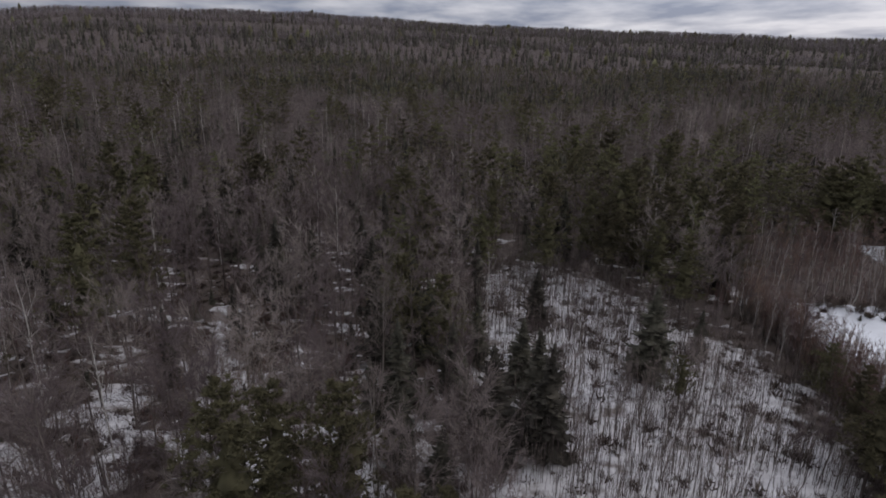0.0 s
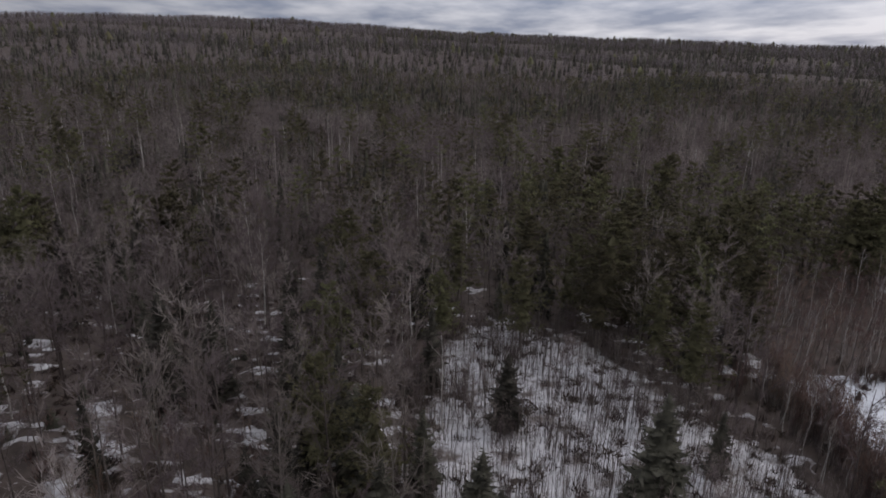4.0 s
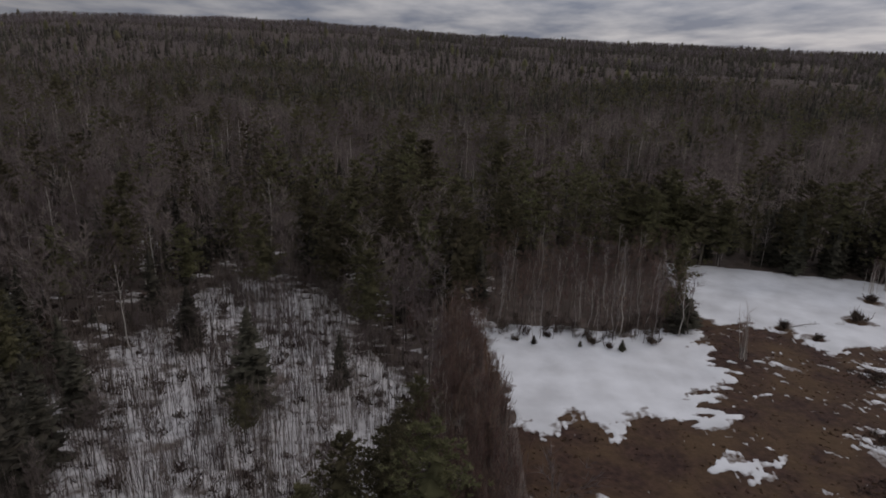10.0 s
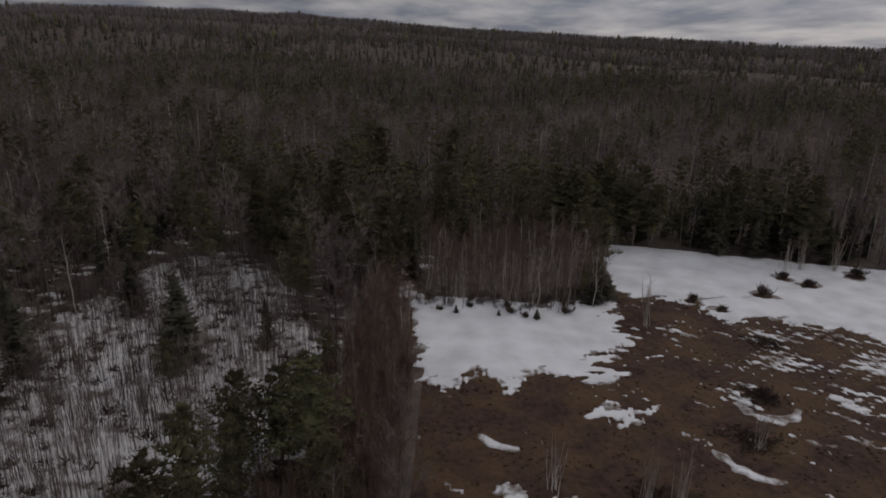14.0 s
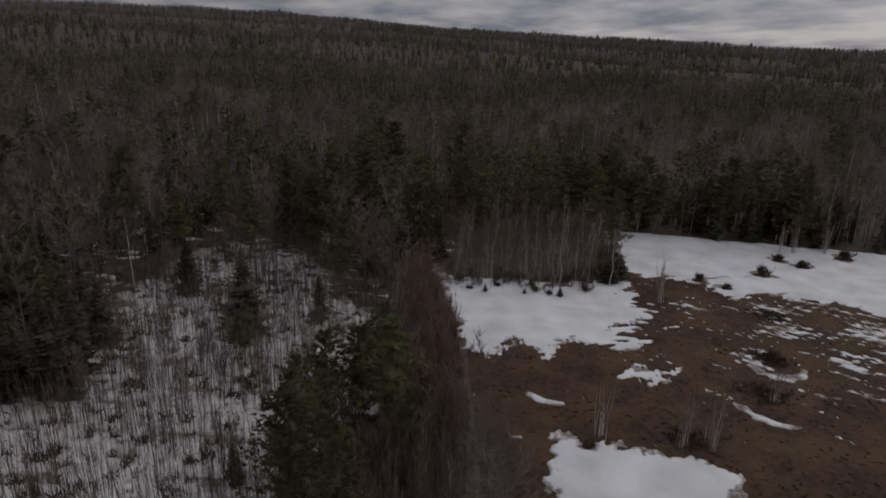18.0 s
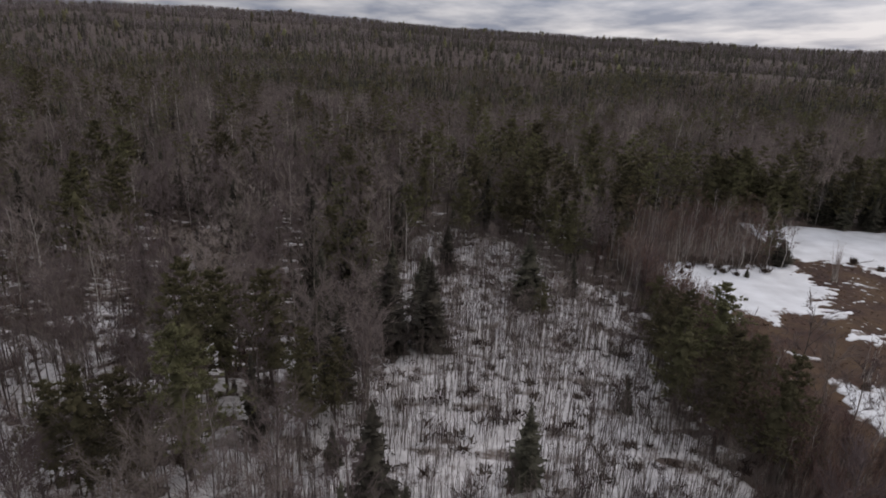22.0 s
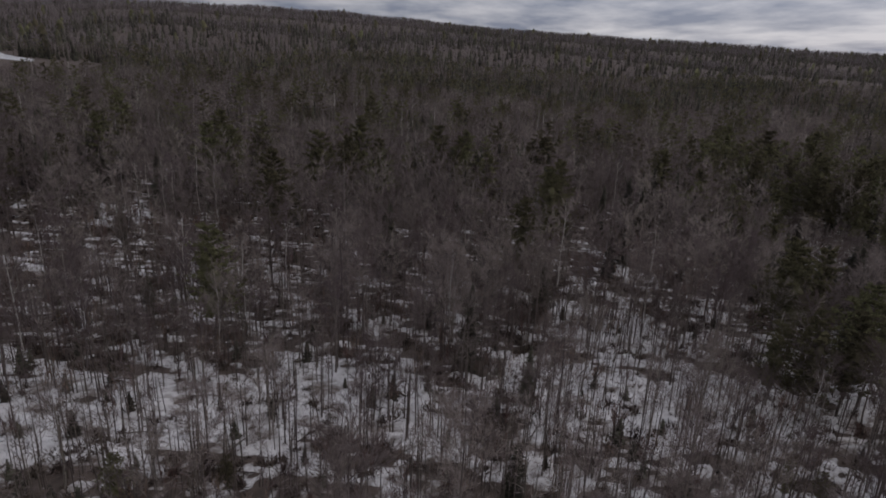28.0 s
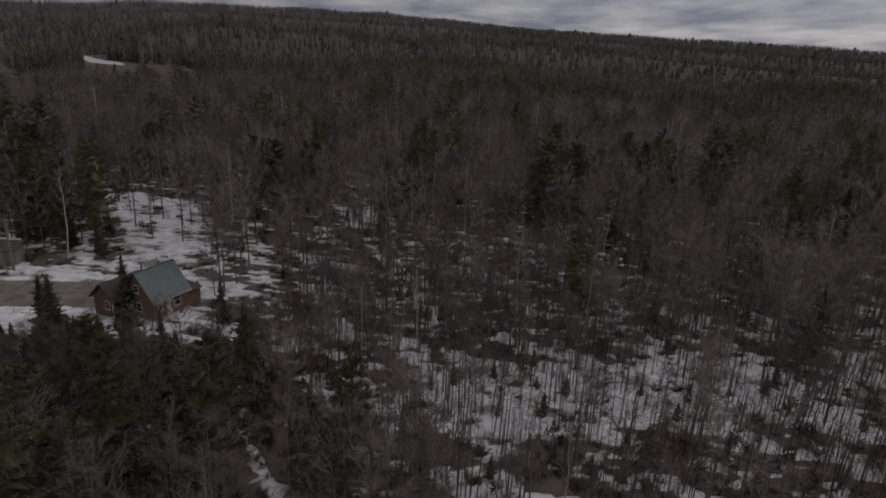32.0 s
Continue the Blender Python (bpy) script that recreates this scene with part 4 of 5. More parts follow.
for k, i in enumerate(order):
    kind = GROVE_KIND if k % 8 in (0, 3, 5) else GREY_KIND
    kind.plant(GX[i], GY[i], rt.uniform(0.5, 1.28), rt.uniform(0, 6.28), k, rt.uniform(0.9, 1.2))

SX, SY = rt.uniform(50, 81, 420), rt.normal(0, 1.0, 420)
SY = np.interp(SX, (50, 55, 60, 66, 70, 75, 81), (88.5, 88, 89, 87.5, 88.5, 91, 94)) + np.abs(SY) * 2.6 - 0.4
sel = wave(SX, SY, 3.4, 97) > 0.18
SX, SY = SX[sel], SY[sel]
scatter("grove_brush", [whips(s, 2.0, 7, 12, 0.5, 0.045) for s in range(106, 110)], SX, SY, rt.uniform(0.3, 0.95, len(SX)), [DARK_BARK, DRYLEAF], "dark low shrubs along the foot of young birches", "shrubs", rt)

# ---- hedge strip between clearing and field: red-brown thicket ----
n = 520
HX, HY = rt.uniform(36, 56, n * 4), rt.uniform(8, 92, n * 4)
sel = edge_dist(HX, HY, HEDGE) + 1.6 * wave(HX, HY, 7, 95) + 1.0 * wave(HX, HY, 3, 96) > rt.uniform(-0.2, 3.4, n * 4)
HX, HY = HX[sel][:n], HY[sel][:n]
ALDER = Kind("alder_clump", [whips(s, 6.0, 11, 14, 0.2, 0.045) for s in range(100, 105)], [BARK, RED_TWIG], "dense red-brown leafless alder clump", "shrub", "alder thicket")
for k in range(min(190, len(HX))):
    ALDER.plant(HX[k], HY[k], rt.uniform(0.5, 1.35), rt.uniform(0, 6.28), k)
for k in range(26):
    f_ = rt.rand()
    ALDER.plant(-13 + 19 * f_ + rt.normal(0, 1.2), 13.5 + 4 * f_ + rt.normal(0, 1.5), rt.uniform(0.55, 1.05), rt.uniform(0, 6.28), k)
for k in range(44):
    ALDER.plant(rt.uniform(44.5, 50.3), rt.uniform(48, 80), rt.uniform(0.8, 1.25), rt.uniform(0, 6.28), k)
for k in range(24):
    ALDER.plant(rt.uniform(48.5, 51.2), rt.uniform(17, 50), rt.uniform(0.65, 1.1), rt.uniform(0, 6.28), k)
for k in range(64):
    GREY_KIND.plant(rt.uniform(43.5, 49.3), rt.uniform(58, 89), rt.uniform(0.55, 1.0), rt.uniform(0, 6.28), k, 1.1)
for k in range(46):
    GROVE_KIND.plant(rt.uniform(42, 50), rt.uniform(20, 90), rt.uniform(0.6, 1.0), rt.uniform(0, 6.28), k)
scatter("alder_thicket", ALDER.geos, HX[190:], HY[190:], rt.uniform(0.6, 1.2, len(HX[190:])), ALDER.mats, "dense red-brown leafless alder thicket", "shrubs", rt)

# ---- clearing: poles of young growth, low dark tufts ----
CLEAR_KIND = Kind("young_aspen", [bare_tree(s, 9.0, 0.2, 0.16, 12, 6, 10, 0.028, 0.06, 0.005) for s in range(101, 105)], [BARK, TWIG], "young leafless grey aspen standing in snow", "tree", "young aspens in the clearing")
n = 9000
SX, SY = rt.uniform(-8, 44, n * 2), rt.uniform(8, 112, n * 2)
sel = (edge_dist(SX, SY, CLEARING) > -1.0) & (wave(SX, SY, 14, 71) > rt.uniform(-1.6, 0.9, n * 2))
SX, SY = SX[sel], SY[sel]
scatter("sapling_thicket", [sapling(s, 5.0, 7) for s in range(110, 118)], SX, SY, rt.uniform(0.5, 1.25, len(SX)), [DARK_BARK, TWIG], "thin upright grey saplings growing from snow", "saplings", rt)
for k in range(70):
    x, y = rt.uniform(2, 36), rt.uniform(40, 100)
    if edge_dist(np.array([x]), np.array([y]), CLEARING)[0] > 0.5 and wave(x, y, 16, 74) > -0.1:
        CLEAR_KIND.plant(x, y, rt.uniform(0.45, 0.85), rt.uniform(0, 6.28), k, rt.uniform(1.0, 1.4))
n = 950
SX, SY = rt.uniform(-8, 44, n * 2), rt.uniform(8, 112, n * 2)
sel = edge_dist(SX, SY, CLEARING) > -1.0
scatter("snow_brush", [tuft(s, 0.75, 34, 0.17, 0.9) for s in range(120, 126)], SX[sel], SY[sel], rt.uniform(0.4, 1.5, sel.sum()), [DRYLEAF, DRYLEAF], "low dark brush poking through snow", "brush", rt, 0.0)

n = 380
SX, SY = rt.uniform(-8, 44, n), rt.uniform(8, 112, n)
sel = (edge_dist(SX, SY, CLEARING) > -1.5) & (wave(SX, SY, 18, 73) > -0.6)
scatter("clearing_thicket", [whips(s, 3.4, 8, 12, 0.3, 0.04) for s in range(126, 130)], SX[sel], SY[sel], rt.uniform(0.5, 1.3, sel.sum()), [DARK_BARK, TWIG], "grey twiggy thickets among saplings on snow", "shrubs", rt)

# ---- forest floor: brush, small firs, poles ----
n = 9500
SX, SY = rt.uniform(-180, 46, n), rt.uniform(-12, 110, n)
sel = (edge_dist(SX, SY, FIELD) < -1) & (edge_dist(SX, SY, CLEARING) < 0) & (edge_dist(SX, SY, DRIVE) < -0.5) & (wood_snow(SX, SY) < rt.uniform(-0.1, 0.9, n))
SX, SY = SX[sel], SY[sel]
scatter("forest_brush", [tuft(s, 0.7, 26, 0.13, 0.8) for s in range(130, 136)], SX, SY, rt.uniform(0.4, 1.7, len(SX)), [DRYLEAF, DRYLEAF], "low dark brush and slash on the snowy forest floor", "brush", rt, 0.0)
SX, SY = rt.uniform(-126, 4, 4300), rt.uniform(-10, 66, 4300)
sel = (edge_dist(SX, SY, CLEARING) < 0) & (edge_dist(SX, SY, SNOW_PATH) < -0.8) & (wave(SX, SY, 9, 77) + 0.75 > rt.uniform(0, 1.6, 4300))
scatter("snow_shrubs", [tuft(s, 0.75, 46, 0.11, 0.9) for s in range(136, 140)], SX[sel], SY[sel], rt.uniform(0.35, 1.4, sel.sum()), [DRYLEAF, DRYLEAF], "dark rounded low shrubs standing in old snow", "shrubs", rt, 0.0)
n = 260
SX, SY = np.concatenate([rt.uniform(-125, 10, n), rt.uniform(-150, -98, 700)]), np.concatenate([rt.uniform(-10, 95, n), rt.uniform(-12, 21, 700)])
sel = (edge_dist(SX, SY, CLEARING) < -1) & (edge_dist(SX, SY, HOUSE_LOT) < 0) & (edge_dist(SX, SY, SNOW_PATH) < -1.0)
sel &= (np.arange(len(SX)) < n) | (edge_dist(SX, SY, DARK_LOT) > 0)
scatter("understory_fir", [spruce(s, 2.2, 0.32, 7, 5, 0) for s in range(140, 144)], SX[sel], SY[sel], rt.uniform(0.5, 1.5, sel.sum()), [DARK_BARK, SPRUCE], "small dark firs under leafless trees", "firs", rt)
n = 3000
SX, SY = rt.uniform(-120, -8, n), rt.uniform(-10, 60, n)
sel = (edge_dist(SX, SY, OPEN_WOOD) > -4) & (edge_dist(SX, SY, DARK_LOT) < 0)
for p in POCKETS:
    sel &= (edge_dist(SX, SY, p) < 0) | (rt.rand(n) < 0.68)
scatter("pole_stand", [bare_mid(s, 7.5, 0.45, 0.14, 34, 0.06, 3) for s in range(150, 156)], SX[sel], SY[sel], rt.uniform(0.55, 1.15, sel.sum()), [DARK_BARK, TWIG], "thin dark pole trees over snow", "trees", rt)

n = 900
SX, SY = rt.uniform(-122, -6, n), rt.uniform(-10, 75, n)
sel = ((SY > 15) | (rt.rand(n) < 0.65)) & (edge_dist(SX, SY, CLEARING) < -1) & (edge_dist(SX, SY, SNOW_PATH) < -1.5)
for p in POCKETS:
    sel &= (edge_dist(SX, SY, p) < 0) | (rt.rand(n) < 0.6)
scatter("understory_thicket", [whips(s, 3.6, 5, 22, 0.35, 0.045) for s in range(156, 160)], SX[sel], SY[sel], rt.uniform(0.45, 1.3, sel.sum()), [DARK_BARK, RED_TWIG], "brown leafless understory thicket beneath taller trees", "shrubs", rt)

# ---- far woods out to the ridge ----
def far_ring(r0, r1, area, geo_h, geo_c, geo_p, nm, size, wide, tall):
    tot = int(0.5 * (r1 ** 2 - r0 ** 2) * radians(94) / area)
    r = np.sqrt(rt.uniform(r0 ** 2, r1 ** 2, tot))
    a = np.radians(rt.uniform(-47, 47, tot))
    X, Y = r * np.sin(a), r * np.cos(a)
    keep = (Y > 299) & (X > -150 - 0.80 * Y) & (X < 80 + 0.85 * Y)
    keep &= ~inside(X, Y, FAR_OPEN)
    X, Y = X[keep], Y[keep]
    pk = 1.0 * wave(X, Y, 210, 81) + 0.8 * wave(X, Y, 75, 82) + 0.35 * wave(X, Y, 26, 83)
    # Conifers thinned on the far hill so its paler tone imitates haze.
    hill = np.clip((np.hypot(X, Y) - 950) / 250, 0, 1) * np.clip((0.05 - X / Y) / 0.2, 0.35, 1)
    con = rt.rand(len(X)) < (0.22 + 0.62 / (1 + np.exp(-5.0 * (pk - 0.25)))) * (1 - 0.75 * hill) * (1.0 if r0 < 600 else 0.62)
    pn = con & (rt.rand(len(X)) < (0.14 if r0 < 600 else 0.03))
    sp = con & ~pn
    # Far hardwoods: darker bark than near ones; ridge twigs carry the haze tint.
    for flag, geos, mats, ref, lo, hi, what in ((~con, geo_h, [DARK_BARK, TWIG if r0 < 600 else HAZE_TWIG], 15.0, *((10.5, 14.5) if r0 < 600 else (11.5, 13.2)), "leafless hardwood"), (sp, geo_c, SPRUCES.mats, 9.0, 7, tall, "spruce"), (pn, geo_p, PINES.mats, 16.0, 12, 18, "pine")):
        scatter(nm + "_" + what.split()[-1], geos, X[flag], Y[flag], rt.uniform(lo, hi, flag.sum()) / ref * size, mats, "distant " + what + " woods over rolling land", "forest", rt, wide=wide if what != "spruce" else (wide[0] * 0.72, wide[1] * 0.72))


FAR_OPEN = [(-423.4, 490.7), (-407.4, 469.7), (-363.4, 455.7), (-331.4, 460.7), (-319.4, 451.7), (-239.4, 308.7), (-307.4, 292.7), (-379.4, 416.7)]
FAR_FIELD = [(-419.4, 484.7), (-404.4, 456.7), (-387.4, 440.7), (-362, 437), (-370, 450), (-399.4, 464.7)]
far_ring(250, 620, 16, [bare_mid(s, 15.0, 0.22, 0.25, 36, 0.19, 0) for s in range(160, 165)], [far_conifer(s, 9.0, 0.05, 0.16, 6, 7) for s in range(165, 170)], [pine(s, 16.0, 0.3, 0.2, 10, 2, 4, 1.5, False) for s in range(169, 173)], "far_woods", 1.0, (0.95, 1.4), 15.5)
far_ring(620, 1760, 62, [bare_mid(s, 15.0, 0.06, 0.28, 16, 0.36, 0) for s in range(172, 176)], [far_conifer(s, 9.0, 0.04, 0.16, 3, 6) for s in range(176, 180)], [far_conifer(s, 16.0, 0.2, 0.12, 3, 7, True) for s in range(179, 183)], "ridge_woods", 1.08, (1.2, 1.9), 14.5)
fs = grid_mesh("far_field_snow", np.linspace(-428, -315, 50), np.linspace(420, 497, 40), lambda X, Y: ground_z(X, Y) + 0.15, SNOW, lambda X, Y: inside(X, Y, FAR_FIELD))
fs.attributes.new("cover", "FLOAT", "POINT").data.foreach_set("value", np.full(len(fs.vertices), 0.3, np.float32))
tagged(new("far_field_snow", fs), "distant open strip of snow among woods", "snow", kind="structure")

# ---- field: bushes, stem clumps, young evergreens ----
DARK_BUSH = Kind("field_bush", [whips(s, 1.3, 18, 26, 0.9, 0.10) for s in range(200, 204)], [DARK_BARK, DRYLEAF], "dark low leafless bush standing in a melted hollow", "bush", "bushes in the field")
for k, (x, y, s) in enumerate([(95, 95, 0.75), (108, 98.4, 0.9), (115.8, 107.4, 0.75), (119, 104.6, 0.75), (130.3, 109.4, 1.0), (92.5, 65.4, 0.7), (98.6, 91.8, 0.5), (63.6, 45.8, 0.4), (66.8, 85.9, 0.5), (73.2, 87.6, 0.65), (58.6, 88.2, 0.45), (53.9, 86.9, 0.4), (64.6, 86.9, 0.6)]):
    DARK_BUSH.plant(x, y, s, rt.uniform(0, 6.28), k, 1.5)
STEMS = Kind("birch_clump", [whips(s, 4.8, 12, 18, 0.19, 0.03) for s in range(205, 210)], [BIRCH, RED_TWIG], "clump of thin pale birch stems", "shrub", "birch clumps in the field")
for k, (x, y, s) in enumerate([(84.3, 84.3, 1.5), (87.5, 55.4, 1.0), (65.4, 47.9, 1.25), (73.3, 46.2, 1.35), (76.1, 45.6, 1.35), (121.8, 112.5, 1.5), (127.6, 112, 1.5), (118.5, 111.6, 1.4), (96.6, 124, 1.6), (88.5, 126, 1.5)]):
    STEMS.plant(x, y, s, rt.uniform(0, 6.28), k)
YOUNG = Kind("young_fir", [spruce(s, 2.4, 0.34, 14, 6, 3) for s in range(212, 215)], [DARK_BARK, SPRUCE], "small dark fir at the edge of the snow", "tree", "young firs")
for k, (x, y, s) in enumerate([(68.4, 85.4, 0.75), (56.4, 86, 0.6), (78.2, 92.6, 1.7), (79.8, 94.5, 2.1), (81.2, 96.5, 1.6), (62.8, 86.0, 0.45)]):
    YOUNG.plant(x, y, s, rt.uniform(0, 6.28), k, 1.7 if s > 1.5 else 1.2)
n = 9000
SX, SY = rt.uniform(52, 150, n), rt.uniform(22, 118, n)
sel = inside(SX, SY, FIELD) & (field_snow(SX, SY) < -0.15)
GRASS = material("dead_grass", (0.055, 0.033, 0.024), (0.125, 0.078, 0.044), 0.3, tint=0.3, island=0.3)
scatter("field_tussocks", [tuft(s, 0.22, 9, 0.14, 0.5) for s in range(220, 226)], SX[sel], SY[sel], rt.uniform(0.5, 1.6, sel.sum()), [GRASS, GRASS], "flattened brown dead grass tussocks", "grass", rt, 0.0)

BRUSHY = [(92.6, 65.6, 2.7), (87.6, 57, 3.2), (74.5, 47.5, 3.0), (100, 80, 3)]
SX = np.concatenate([rt.normal(x, r * 0.42, 150) for x, y, r in BRUSHY])
SY = np.concatenate([rt.normal(y, r * 0.36, 150) for x, y, r in BRUSHY])
scatter("field_brush", [tuft(s, 0.42, 14, 0.06, 1.0) for s in range(226, 230)], SX, SY, rt.uniform(0.6, 1.6, len(SX)), [DRYLEAF, DRYLEAF], "low dark red-brown brush in the field", "brush", rt, 0.0)

# a dead branch lying on the snow
def part(name, bm, material_, parent, label=""):
    me = bpy.data.meshes.new(name)
    bm.to_mesh(me)
    bm.free()
    me.materials.append(material_)
    o = new(name, me)
    o.parent = parent
    if label:
        o["label"] = label
    return o


def log_meshes(seed, ln):
    """A dead trunk lying flat, and a few stubby branches along it."""
    rs, g, arms = np.random.RandomState(seed), Geo(), []
    g.tube([(0, 0, 0.1), (ln * 0.5, 0.2, 0.14), (ln, 0, 0.08)], [0.07, 0.05, 0.015], 5, 0)
    for k in range(4):
        h = Geo()
        p = np.array([ln * rs.uniform(0.2, 0.95), 0.1, 0.12])
        q = p + np.array([rs.uniform(0.4, 1.0), rs.choice([-1, 1]) * rs.uniform(0.4, 1.0), rs.uniform(0, 0.3)])
        h.tube([p, (p + q) / 2 + rs.normal(0, 0.06, 3), q], [0.03, 0.02, 0.006], 3, 0)
        arms.append(mesh_of("branch", h.arrays(), [DARK_BARK]))
    return mesh_of("fallen_log", g.arrays(), [DARK_BARK]), arms


LOGS = [log_meshes(s, 3.2 + 0.7 * (s % 4)) for s in range(230, 235)]


def fallen(name, label, category, k, x, y, z, turn, group=""):
    trunk, arms = LOGS[k % len(LOGS)]
    o = tagged(new(name, trunk), label, category, group)
    o.location = (x, y, float(ground_z(x, y)) + z)
    o.rotation_euler = (0, 0, turn)
    for me in arms:
        new("branch", me).parent = o


fallen("fallen_branch", "bare dead branch lying on the snow", "branch", 1, 96.5, 95.5, 0.1, 0.3)
for k in range(46):
    x, y = rt.uniform(-110, -14), rt.uniform(-4, 42)
    if edge_dist(np.array([x]), np.array([y]), OPEN_WOOD)[0] > 0:
        fallen("fallen_log", "dark fallen trunk lying on snow", "log", k, x, y, 0.08, rt.uniform(0, 3.14), "fallen logs")

# ---- the house among the trees ----
MUD = material("muddy_gravel", (0.10, 0.082, 0.066), (0.19, 0.165, 0.14), 0.8, 8.0, bump=0.4, bump_scale=5.0)
drive_mesh = grid_mesh("driveway", np.arange(-186, -138, 0.8), np.arange(18, 35, 0.8), lambda X, Y: ground_z(X, Y) + 0.03, MUD, lambda X, Y: edge_dist(X, Y, DRIVE) + 0.5 * wave(X, Y, 4, 91) > -0.6)
tagged(new("driveway", drive_mesh), "muddy brown gravel driveway edged with snow", "driveway", kind="structure")
SIDING = material("brown_siding", (0.125, 0.072, 0.050), (0.19, 0.112, 0.078), 1.2, rough=0.8, bump=0.3, bump_scale=6.0, stretch=(0.4, 0.4, 8))
ROOF = material("green_metal_roof", (0.040, 0.060, 0.062), (0.056, 0.082, 0.083), 0.8, rough=0.45, spec=0.4)
BROWN_ROOF = material("brown_shingle_roof", (0.055, 0.045, 0.037), (0.10, 0.083, 0.068), 2.0, bump=0.4, bump_scale=12)
TRIM = material("white_trim", (0.36, 0.34, 0.31), (0.52, 0.50, 0.46), 4.0, rough=0.6)
GLASS = bpy.data.materials.new("window_glass")
GLASS.use_nodes = True
gb = GLASS.node_tree.nodes["Principled BSDF"]
gb.inputs["Base Color"].default_value = (0.02, 0.022, 0.025, 1)
gb.inputs["Roughness"].default_value = 0.06
CONCRETE = material("foundation", (0.22, 0.21, 0.20), (0.34, 0.33, 0.31), 3.0)
GREY_WOOD = material("weathered_wood", (0.16, 0.145, 0.13), (0.30, 0.28, 0.255), 2.5, stretch=(3, 3, 0.4), tint=0.25)
STEEL = material("stovepipe_steel", (0.12, 0.12, 0.12), (0.2, 0.2, 0.2), 3.0, rough=0.4)


def box(x0, x1, y0, y1, z0, z1, bm=None, bevel=0.0):
    bm = bm or bmesh.new()
    m = Matrix.Translation(((x0 + x1) / 2, (y0 + y1) / 2, (z0 + z1) / 2)) @ Matrix.Diagonal((x1 - x0, y1 - y0, z1 - z0, 1))
    r = bmesh.ops.create_cube(bm, size=1.0, matrix=m)
    if bevel:
        bmesh.ops.bevel(bm, geom=list({e for v in r["verts"] for e in v.link_edges}), offset=bevel, segments=1, affect="EDGES")
    return bm


def gable_body(x0, x1, y0, y1, z0, eave, ridge):
    """Solid body with two gable ends; ridge along x."""
    bm = bmesh.new()
    ym = (y0 + y1) / 2
    prof = [(y0, z0), (y1, z0), (y1, eave), (ym, ridge), (y0, eave)]
    a = [bm.verts.new((x0, y, z)) for y, z in prof]
    b = [bm.verts.new((x1, y, z)) for y, z in prof]
    bm.faces.new(a[::-1])
    bm.faces.new(b)
    for k in range(5):
        bm.faces.new((a[k], a[(k + 1) % 5], b[(k + 1) % 5], b[k]))
    bmesh.ops.recalc_face_normals(bm, faces=bm.faces)
    return bm


def slope(x0, x1, ya, za, yb, zb, thick):
    """A roof plane from its eave (ya, za) to its ridge (yb, zb)."""
    bm = bmesh.new()
    n = Vector((0, -(zb - za), yb - ya)).normalized()
    n = n if n.z > 0 else -n
    pts = [(x0, ya, za), (x1, ya, za), (x1, yb, zb), (x0, yb, zb)]
    lo = [bm.verts.new(p) for p in pts]
    hi = [bm.verts.new(Vector(p) + n * thick) for p in pts]
    bm.faces.new(lo[::-1])
    bm.faces.new(hi)
    for k in range(4):
        bm.faces.new((lo[k], lo[(k + 1) % 4], hi[(k + 1) % 4], hi[k]))
    bmesh.ops.recalc_face_normals(bm, faces=bm.faces)
    return bm


def ribs(roof, x0, x1, ya, za, yb, zb, step, mat_):
    """Standing seams, one sub-part each."""
    x = x0 + step / 2
    while x < x1:
        part("seam", slope(x - 0.012, x + 0.012, ya, za, yb, zb, 0.10), mat_, roof)
        x += step


def window(parent, x, y, z, w, h, axis):
    """A window proud of its wall: axis 'y' looks to -y, 'x' to -x."""
    def b(u0, u1, v0, v1, d0, d1):
        return box(x + u0, x + u1, y - d1, y - d0, z + v0, z + v1) if axis == "y" else box(x - d1, x - d0, y + u0, y + u1, z + v0, z + v1)
    fr = part("window_frame", b(-w / 2, w / 2, 0, h, 0.0, 0.05), TRIM, parent, "white window frame")
    part("pane", b(-w / 2 + 0.09, w / 2 - 0.09, 0.09, h / 2 - 0.03, 0.02, 0.058), GLASS, fr)
    part("pane", b(-w / 2 + 0.09, w / 2 - 0.09, h / 2 + 0.03, h - 0.09, 0.02, 0.058), GLASS, fr)
    part("sill", b(-w / 2 - 0.06, w / 2 + 0.06, -0.06, 0.0, 0.0, 0.11), TRIM, fr)


HX0, HY0 = -136.4, 24.2
house = tagged(new("house"), "small brown-sided house with a green metal roof among trees", "house")
house.location = (HX0, HY0, float(ground_z(HX0, HY0)) - 0.1)
house.rotation_euler = (0, 0, math.atan2(0.926, 0.377))
part("foundation", box(-2.85, 2.85, -2.5, 2.5, 0, 0.4), CONCRETE, house, "grey concrete footing")
part("wall", gable_body(-2.8, 2.8, -2.45, 2.45, 0.4, 3.0, 5.95), SIDING, house, "brown wooden siding")
front = part("roof", slope(-3.05, 3.05, -2.85, 2.7, 0.0, 6.1, 0.09), ROOF, house, "green metal roof")
ribs(front, -3.05, 3.05, -2.85, 2.7, 0.0, 6.1, 0.6, ROOF)
part("roof", slope(-3.05, 3.05, 2.85, 2.7, 0.0, 6.1, 0.09), ROOF, house, "green metal roof")
part("ridge_cap", box(-3.07, 3.07, -0.12, 0.12, 6.12, 6.22), ROOF, house)
part("fascia", box(-3.05, 3.05, -2.90, -2.86, 2.58, 2.74), TRIM, house, "pale eave board")
window(house, 0.9, -2.45, 1.15, 1.1, 1.45, "y")
window(house, -1.7, -2.45, 1.35, 0.75, 0.9, "y")
window(house, -2.8, -0.2, 1.2, 0.9, 1.2, "x")
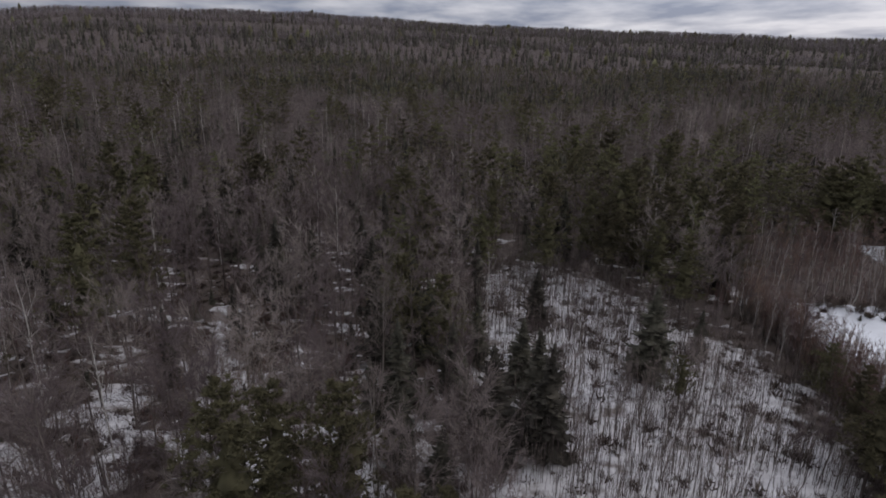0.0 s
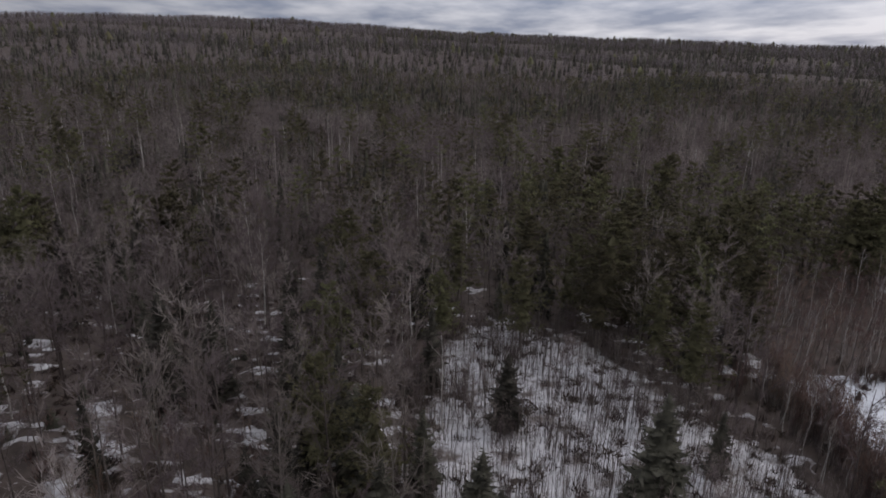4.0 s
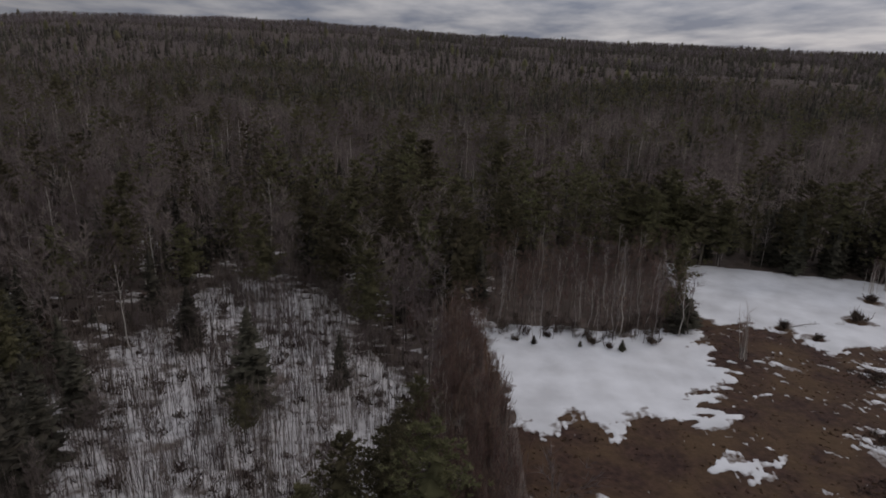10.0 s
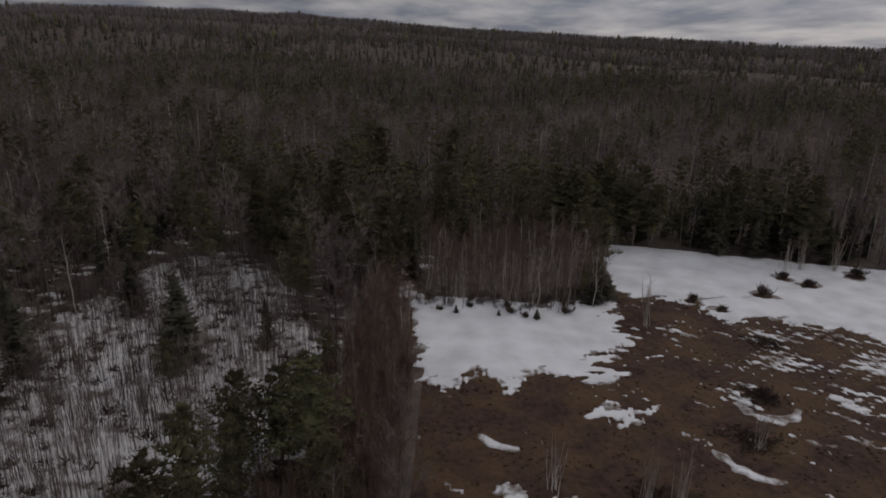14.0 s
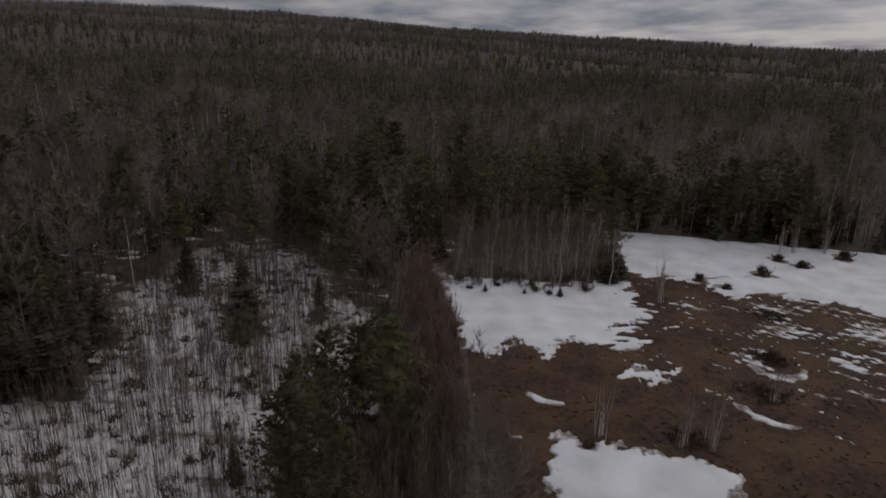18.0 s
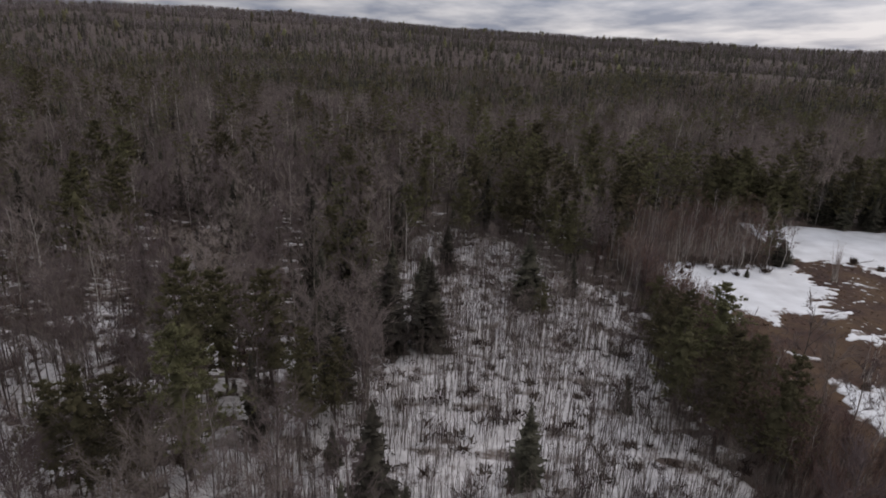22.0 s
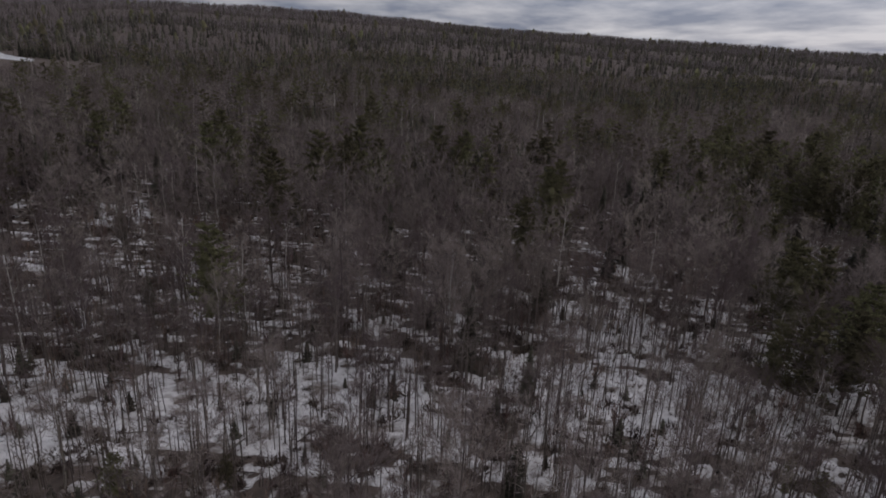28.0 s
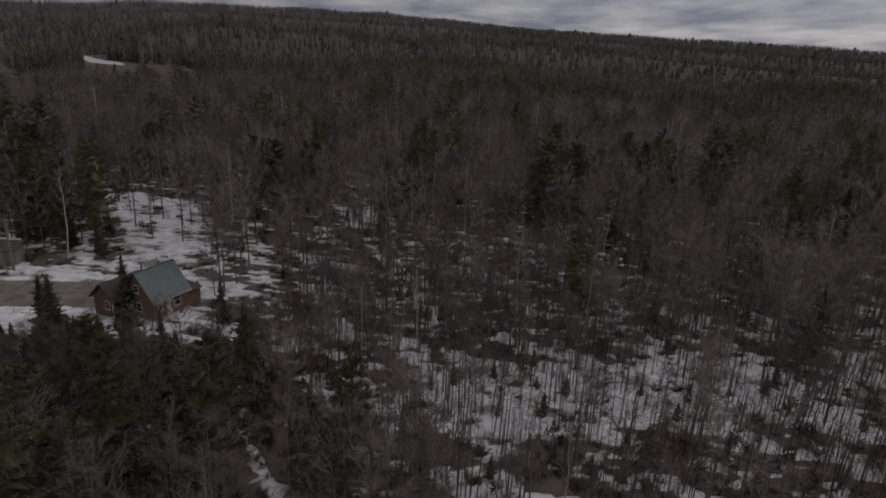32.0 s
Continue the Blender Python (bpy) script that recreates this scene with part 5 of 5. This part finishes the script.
window(house, -2.8, 0.0, 3.6, 0.8, 1.0, "x")
door_ = part("door", box(-0.75, 0.05, -2.52, -2.44, 0.42, 2.42), TRIM, house, "pale entry door")
part("door_handle", box(-0.08, -0.03, -2.57, -2.52, 1.35, 1.5), STEEL, door_)
part("wing_wall", gable_body(-4.2, 1.5, 2.5, 6.0, 0.1, 2.6, 4.3), SIDING, house, "brown siding of the side wing")
part("wing_roof", slope(-4.6, 1.5, 2.1, 2.35, 4.25, 4.42, 0.1), BROWN_ROOF, house, "dark brown shingled wing roof")
part("wing_roof", slope(-4.6, 1.5, 6.4, 2.35, 4.25, 4.42, 0.1), BROWN_ROOF, house, "dark brown shingled wing roof")
window(house, -4.2, 3.6, 1.2, 0.8, 1.1, "x")
for yy in (2.3, 6.2):
    part("porch_post", box(-4.55, -4.43, yy - 0.06, yy + 0.06, 0.0, 2.4), TRIM, house)
part("lean_to", box(2.85, 5.0, -2.2, 1.2, 0.05, 2.2), SIDING, house, "low brown lean-to")
part("lean_to_roof", slope(2.8, 5.2, -2.5, 2.1, 1.3, 2.75, 0.09), BROWN_ROOF, house, "dark sloping lean-to roof")
bm = bmesh.new()
bmesh.ops.create_cone(bm, cap_ends=True, segments=10, radius1=0.12, radius2=0.12, depth=1.6, matrix=Matrix.Translation((-0.9, 1.0, 5.9)))
pipe = part("stovepipe", bm, STEEL, house, "dark metal stovepipe")
bm = bmesh.new()
bmesh.ops.create_cone(bm, cap_ends=True, segments=10, radius1=0.2, radius2=0.02, depth=0.2, matrix=Matrix.Translation((-0.9, 1.0, 6.85)))
part("rain_cap", bm, STEEL, pipe)

shed = tagged(new("plank_shed"), "small weathered grey plank shed beside the drive", "shed")
shed.location = (-165.9, 37.7, float(ground_z(-165.9, 37.7)) - 0.05)
shed.rotation_euler = (0, 0, 0.25)
for k in range(14):
    part("plank", box(-2.1 + k * 0.3, -1.83 + k * 0.3, -1.52, -1.48, 0, 2.5 + 0.12 * ((k * 7) % 3)), GREY_WOOD, shed)
part("shed_wall", box(-2.1, 2.1, -1.48, 1.5, 0, 2.3), GREY_WOOD, shed)
part("shed_roof", slope(-2.4, 2.4, -1.9, 2.35, 1.8, 2.95, 0.08), BROWN_ROOF, shed, "low dark roof")
post = tagged(new("timber_gallows"), "tall weathered post with a pale cross beam", "post")
post.location = (-162.7, 34.9, float(ground_z(-162.7, 34.9)) - 0.05)
bm = bmesh.new()
bmesh.ops.create_cone(bm, cap_ends=True, segments=8, radius1=0.2, radius2=0.14, depth=8.0, matrix=Matrix.Translation((0, 0, 4.0)))
part("upright", bm, GREY_WOOD, post)
part("cross_beam", box(-2.8, 1.8, -0.11, 0.11, 4.9, 5.15, None, 0.02), TRIM, post, "pale timber cross beam")
part("brace", slope(-0.05, 0.05, -0.9, 4.9, 0.0, 4.1, 0.08), GREY_WOOD, post)
